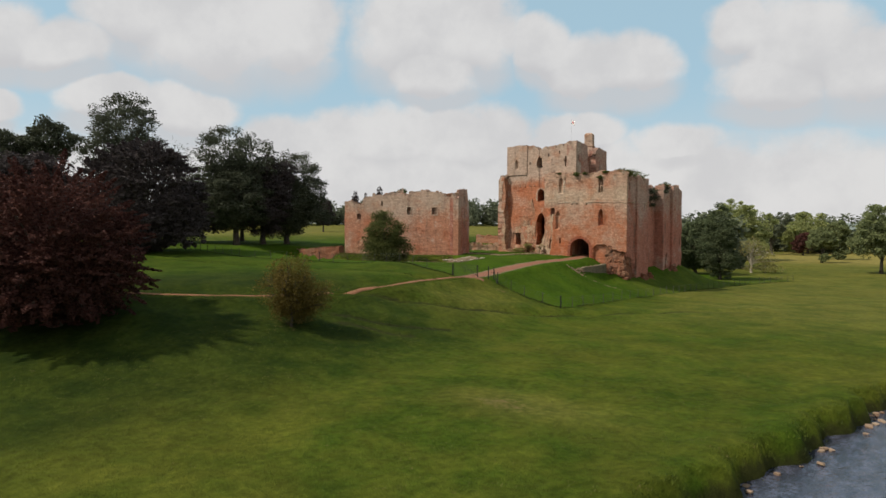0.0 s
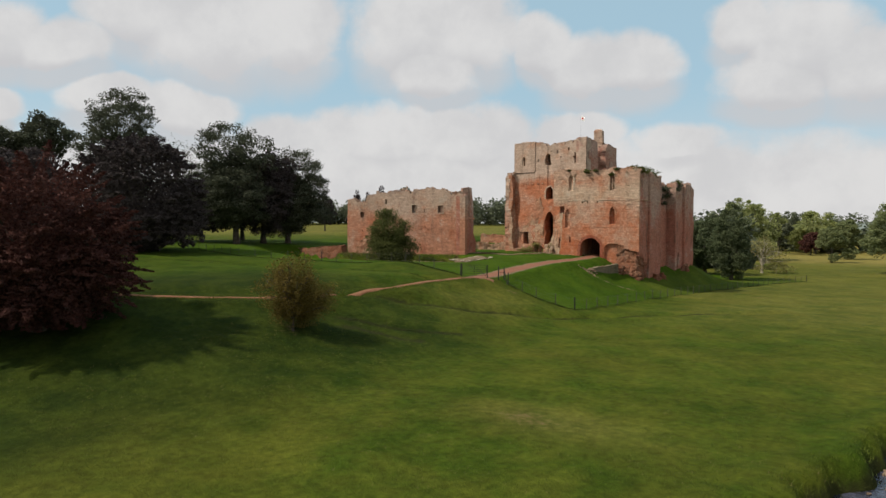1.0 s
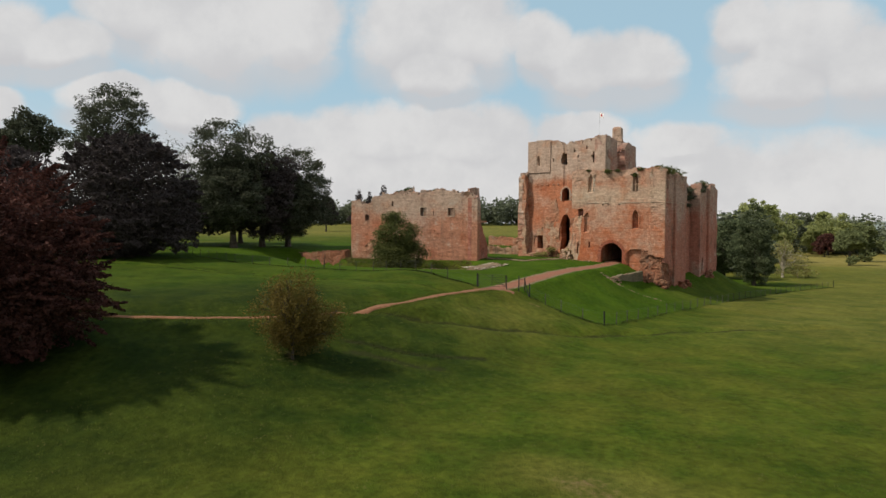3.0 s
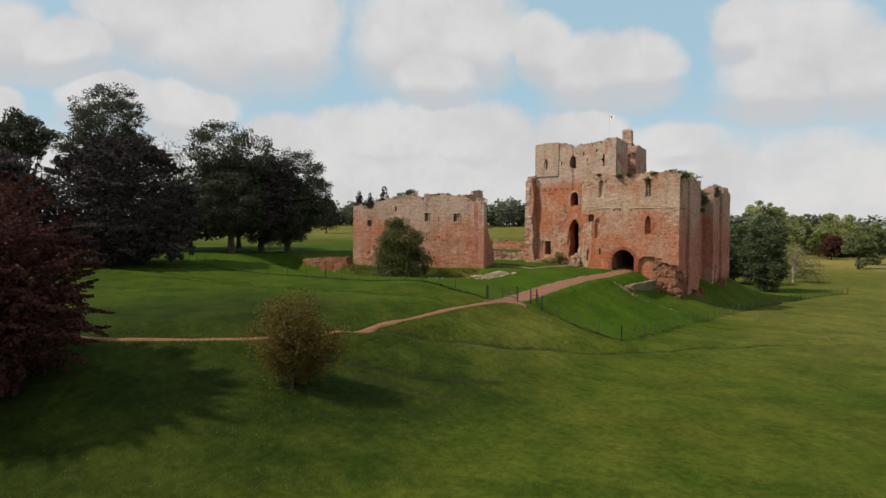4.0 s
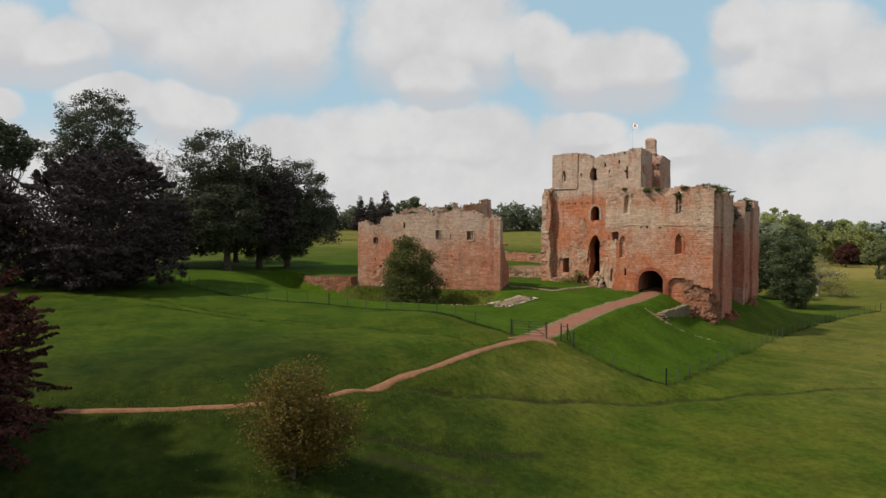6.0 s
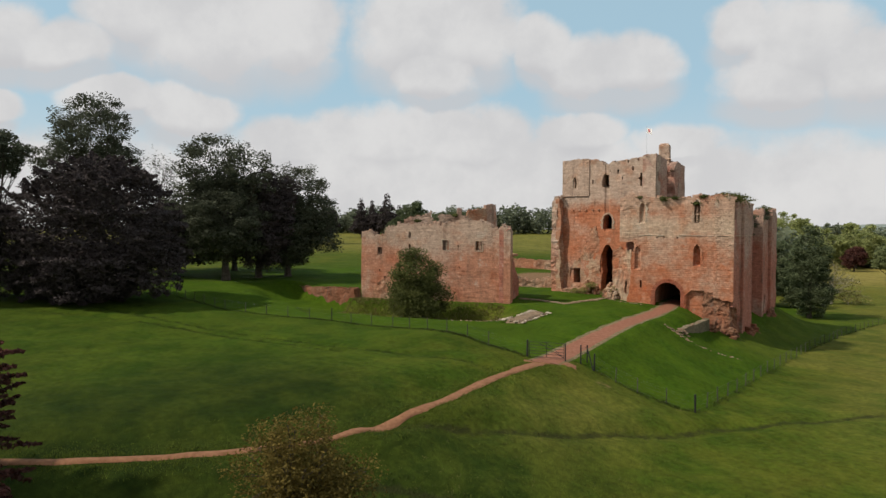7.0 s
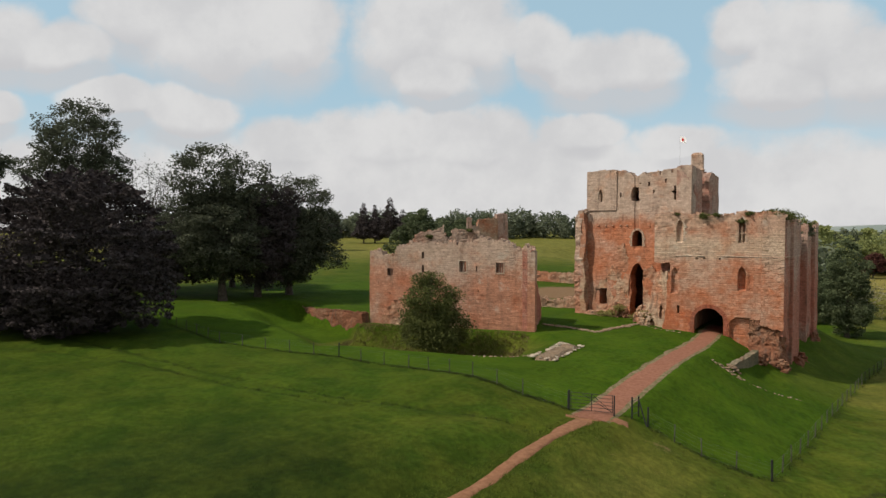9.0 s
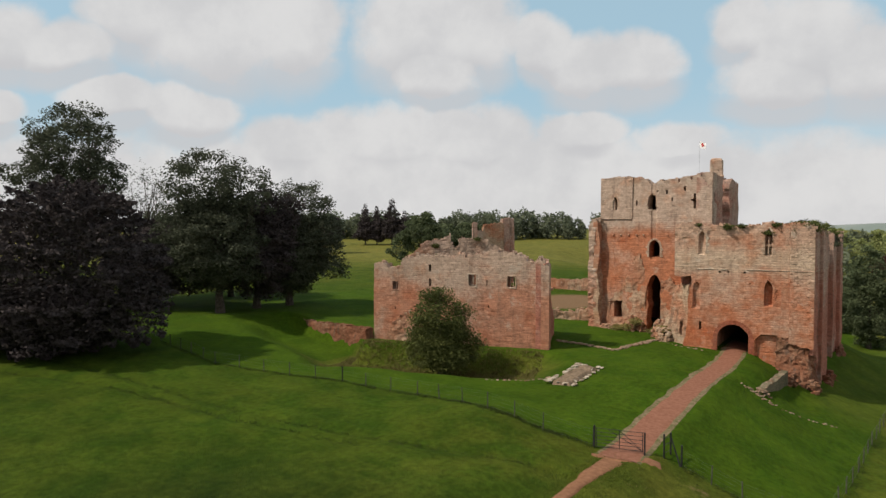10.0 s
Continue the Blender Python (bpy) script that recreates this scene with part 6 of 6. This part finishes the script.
tree("field_tree", "single round dark tree on the far field edge", -172.0, 98.0, 15.0, [(0, 0, 8.6, 5.0, 6.2)], 4500, 0.45, leaf_dark, 53, 0.4, None, 0.22, 0.65, 0.1, group=FIELD, clumps=45)
for k, (x, y, h, r) in enumerate(((-204, 150.8, 19.5, 6.4), (-199.5, 154.5, 18.0, 6.0), (-193.3, 158.9, 21.5, 7.6), (-187.5, 162.5, 16.0, 7.0))):
    tree("pine_tree", "dark tapering pine on the far field edge", x, y, h, [(0, 0, h * (0.24 + 0.15 * j), r * (1.0 - 0.155 * j), h * 0.12) for j in range(6)], 9000, 0.4, leaf_dark, 54 + k, 0.35, None, 0.22, 0.4, 0.3, group=FIELD, clumps=110)


def wood_belt(name, label, line, depth, height, count, seed, mat=wood_far, leaf=0.9):
    """A far belt of woodland: many crowns merged, with uneven tops."""
    rng = np.random.default_rng(seed)
    pts = []
    for _ in range(count):
        k = rng.random() * (len(line) - 1)
        i = int(k)
        f = k - i
        x = line[i][0] + (line[i + 1][0] - line[i][0]) * f + rng.normal() * depth
        y = line[i][1] + (line[i + 1][1] - line[i][1]) * f + rng.normal() * depth
        h = height * rng.uniform(0.55, 1.2)
        r = h * rng.uniform(0.28, 0.42)
        n = 420
        v = rng.normal(size=(n, 3))
        v /= np.linalg.norm(v, axis=1, keepdims=True)
        v *= 0.65 + 0.35 * rng.random((n, 1))
        v += 0.16 * np.sin(v[:, [1, 2, 0]] * 7 + rng.random() * 6)
        z = ground(x, y)
        pts.append(np.stack([x + v[:, 0] * r, y + v[:, 1] * r, z + h * 0.52 + v[:, 2] * h * 0.5], axis=1))
    ob = crown_ob(name, leaf_mesh(np.concatenate(pts), leaf, rng), mat, None)
    return tagged(ob, label, "woodland", kind="stuff")


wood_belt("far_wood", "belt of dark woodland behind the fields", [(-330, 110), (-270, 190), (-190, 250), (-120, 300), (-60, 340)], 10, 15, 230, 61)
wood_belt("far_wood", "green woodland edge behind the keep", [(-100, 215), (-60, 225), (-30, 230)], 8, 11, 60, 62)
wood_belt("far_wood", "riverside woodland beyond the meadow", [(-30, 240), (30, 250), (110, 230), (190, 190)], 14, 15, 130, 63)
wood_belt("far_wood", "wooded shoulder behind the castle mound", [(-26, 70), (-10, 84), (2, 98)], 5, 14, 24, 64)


def hill(name, label, centre, length, height, depth, turn):
    """A far ridge."""
    c, s = math.cos(radians(turn)), math.sin(radians(turn))
    verts, faces = [], []
    for i in range(41):
        for j in range(9):
            u, v = (i / 40 - 0.5) * length, (j / 8 - 0.5) * depth
            h = height * math.exp(-(u / length * 3.2) ** 2) * math.cos((j / 8 - 0.5) * math.pi) * (1 + 0.35 * n2(i * 0.23, height, 1.0))
            verts.append((centre[0] + c * u - s * v, centre[1] + s * u + c * v, -8 + h))
    faces = [(i * 9 + j, (i + 1) * 9 + j, (i + 1) * 9 + j + 1, i * 9 + j + 1) for i in range(40) for j in range(8)]
    tagged(link_mesh(name, verts, faces, hill_mat, shade=True), label, "hill", kind="structure")


hill("backdrop_hill", "distant fell with haze put into its pale blue-grey colour", (-2050, 1650), 2600, 62, 500, 51)
hill("backdrop_hill", "distant ridge with haze put into its pale blue-grey colour", (-200, 2300), 2600, 36, 500, 5)


# ---- plants on the walls, bank stones, tussocks ----
def wall_plant(x, y, z, r, seed, mat=leaf_hedge, name="wall_shrub", label="small green shrub growing on the ruined wall top"):
    rng = np.random.default_rng(seed)
    n = int(900 * r)
    v = rng.normal(size=(n, 3))
    v /= np.linalg.norm(v, axis=1, keepdims=True)
    v *= rng.random((n, 1)) ** 0.4
    pts = np.array([x, y, z]) + v * np.array([r, r, r * 0.5]) * (1 + 0.4 * np.sin(v[:, [2, 0, 1]] * 6))
    ob = crown_ob(name, leaf_mesh(pts, 0.09, rng), mat, None)
    return tagged(ob, label, "shrub", "shrubs on the walls")


for k, (x, y, z, r) in enumerate(((8.9, -4.9, 12.9, 1.0), (10.0, -4.6, 13.0, 1.2), (10.5, -3.0, 12.9, 1.3), (10.4, 0.5, 12.7, 1.4), (9.4, -1.5, 12.6, 1.5), (7.9, -3.4, 12.2, 1.2), (3.2, -6.9, 12.9, 0.6), (6.8, -6.0, 12.3, 0.5), (10.7, 13.5, 12.1, 0.9), (9.0, 6.5, 11.9, 0.9), (5.5, -5.2, 12.4, 0.5), (10.5, 19.0, 12.0, 0.7), (0.4, -7.2, 13.1, 0.4), (4.4, -6.4, 13.0, 0.45), (7.6, -5.8, 13.1, 0.5), (9.6, -5.2, 13.2, 0.6), (10.6, -4.4, 12.9, 0.7), (-33.5, -9.2, 10.4, 0.6), (-29.0, -5.6, 11.3, 0.5))):
    wall_plant(x, y, z, r, 300 + k)
for k, (x, y, z, r) in enumerate(((9.5, 8.8, 10.8, 0.9), (9.5, 9.6, 9.6, 0.9), (9.55, 10.6, 10.9, 1.0), (9.55, 11.4, 9.9, 0.8), (9.55, 10.2, 8.5, 0.6), (10.95, 12.5, 10.9, 0.8), (10.95, 13.4, 11.5, 0.7))):
    wall_plant(x, y, z, r, 330 + k, leaf_green, "ivy_patch", "dark ivy hanging on the river side of the wall")


def scatter_blades(name, label, count, seed, where, height, mat):
    """Grass tussocks, each a few bent blades."""
    rng = np.random.default_rng(seed)
    verts, faces = [], []
    made = 0
    while made < count:
        x, y = where(rng)
        if not (-3 < n2(x, y, 0.31) * 6 + rng.normal()):
            continue
        z = surface(x, y) - 0.03
        made += 1
        h = height * rng.uniform(0.5, 1.4)
        for _ in range(5):
            a = rng.uniform(0, math.tau)
            w = 0.05 * h + 0.012
            bx, by = 0.16 * rng.normal(), 0.16 * rng.normal()
            tx, ty = bx + math.cos(a) * h * 0.7, by + math.sin(a) * h * 0.7
            k = len(verts)
            verts += [(x + bx - math.sin(a) * w, y + by + math.cos(a) * w, z), (x + bx + math.sin(a) * w, y + by - math.cos(a) * w, z), (x + tx, y + ty, z + h)]
            faces.append((k, k + 1, k + 2))
    ob = link_mesh(name, verts, faces, mat)
    return tagged(ob, label, "grass", kind="stuff")


blade_green = make_foliage("meadow_grass_blades", (0.050, 0.080, 0.009, 1), (0.100, 0.118, 0.016, 1), 0.35)
blade_dry = make_foliage("dry_grass_blades", (0.075, 0.075, 0.020, 1), (0.17, 0.14, 0.05, 1), 0.3)
scatter_blades("meadow_tussocks", "tufts of rough green meadow grass", 6000, 401, lambda g: (g.uniform(6, 41), g.uniform(-88, -38)), 0.08, blade_green)
scatter_blades("dry_tussocks", "pale dry tufts in the meadow", 1800, 402, lambda g: (g.uniform(4, 41), g.uniform(-85, -36)), 0.08, blade_dry)
def along_line(g, line, wide):
    k = g.random() * (len(line) - 1)
    i = int(k)
    f = k - i
    return line[i][0] + (line[i + 1][0] - line[i][0]) * f + g.normal() * wide, line[i][1] + (line[i + 1][1] - line[i][1]) * f + g.normal() * wide


def beside_path(g):
    while True:
        x, y = along_line(g, PATH_LINE, 0.8)
        if near_line(x, y, PATH_LINE) > 0.48 and x > -8:
            return x, y


blade_dark = make_foliage("rank_grass_blades", (0.018, 0.030, 0.006, 1), (0.045, 0.058, 0.012, 1), 0.25)
scatter_blades("fence_grass", "dark uncut grass under the wire fence", 1100, 405, lambda g: along_line(g, FENCE_RIVER, 0.14), 0.13, blade_dark)
scatter_blades("lawn_fence_grass", "uncut grass under the lawn fence", 1500, 406, lambda g: along_line(g, FENCE[1:], 0.12), 0.13, blade_dark)
scatter_blades("path_grass", "grass growing over the edges of the footpath", 4200, 407, beside_path, 0.11, blade_green)
scatter_blades("track_grass", "darker grass in the old cart tracks on the lawn", 1500, 410, lambda g: along_line(g, WHEEL_LINE if g.random() < 0.6 else WHEEL_LINE_2, 0.24), 0.12, blade_dark)
scatter_blades("rut_grass", "dark coarse grass along the ruts of the slope", 600, 408, lambda g: along_line(g, MUD_LINE if g.random() < 0.6 else MUD_LINE_LOW, 0.5), 0.13, blade_dark)
scatter_blades("bank_edge", "dark coarse growth on the river bank", 420, 409, lambda g: ((lambda y: (bank_edge(y) + 0.55 + g.normal() * 0.25, y))(g.uniform(-80, -34))), 0.14, blade_dark)
scatter_blades("bank_grass", "long grass overhanging the river bank", 500, 403, lambda g: ((lambda y: (bank_edge(y) - 0.2 + g.normal() * 0.4, y))(g.uniform(-80, -30))), 0.12, blade_green)
scatter_blades("ditch_grass", "long uncut grass in the dry ditch", 4200, 404, lambda g: ((lambda u, v: (HALL_A[0] + u * 0.955 + v * 0.296, HALL_A[1] + u * 0.296 - v * 0.955))(g.uniform(-2, 20), g.uniform(1.0, 9.0))), 0.3, blade_dry)

for k, (x, y, z, r) in enumerate(((-9.4, -1.7, 0.6, 0.9), (-4.8, -3.4, 1.0, 0.8), (-6.0, -2.4, 0.5, 0.7), (-10.6, -1.9, 0.4, 0.8), (-8.2, -1.9, 1.4, 0.8), (-3.6, -5.6, 1.3, 0.8))):
    wall_plant(x, y, z, r, 350 + k, leaf_pale, "dry_shrub", "yellowish dry shrub among the fallen stones of the keep")

river_stones = group_of("river_stones", "pale rounded stones along the water's edge below the bank", "stones")
rnd = random.Random(77)
for k in range(46):
    y = rnd.uniform(-78, -32)
    x = bank_edge(y) + rnd.uniform(0.45, 0.85)
    stone(river_stones, x, y, -5.92 + 0.004 * (y + 60) + rnd.uniform(-0.10, 0.06), rnd.uniform(0.3, 0.75), rnd, flat=0.7)
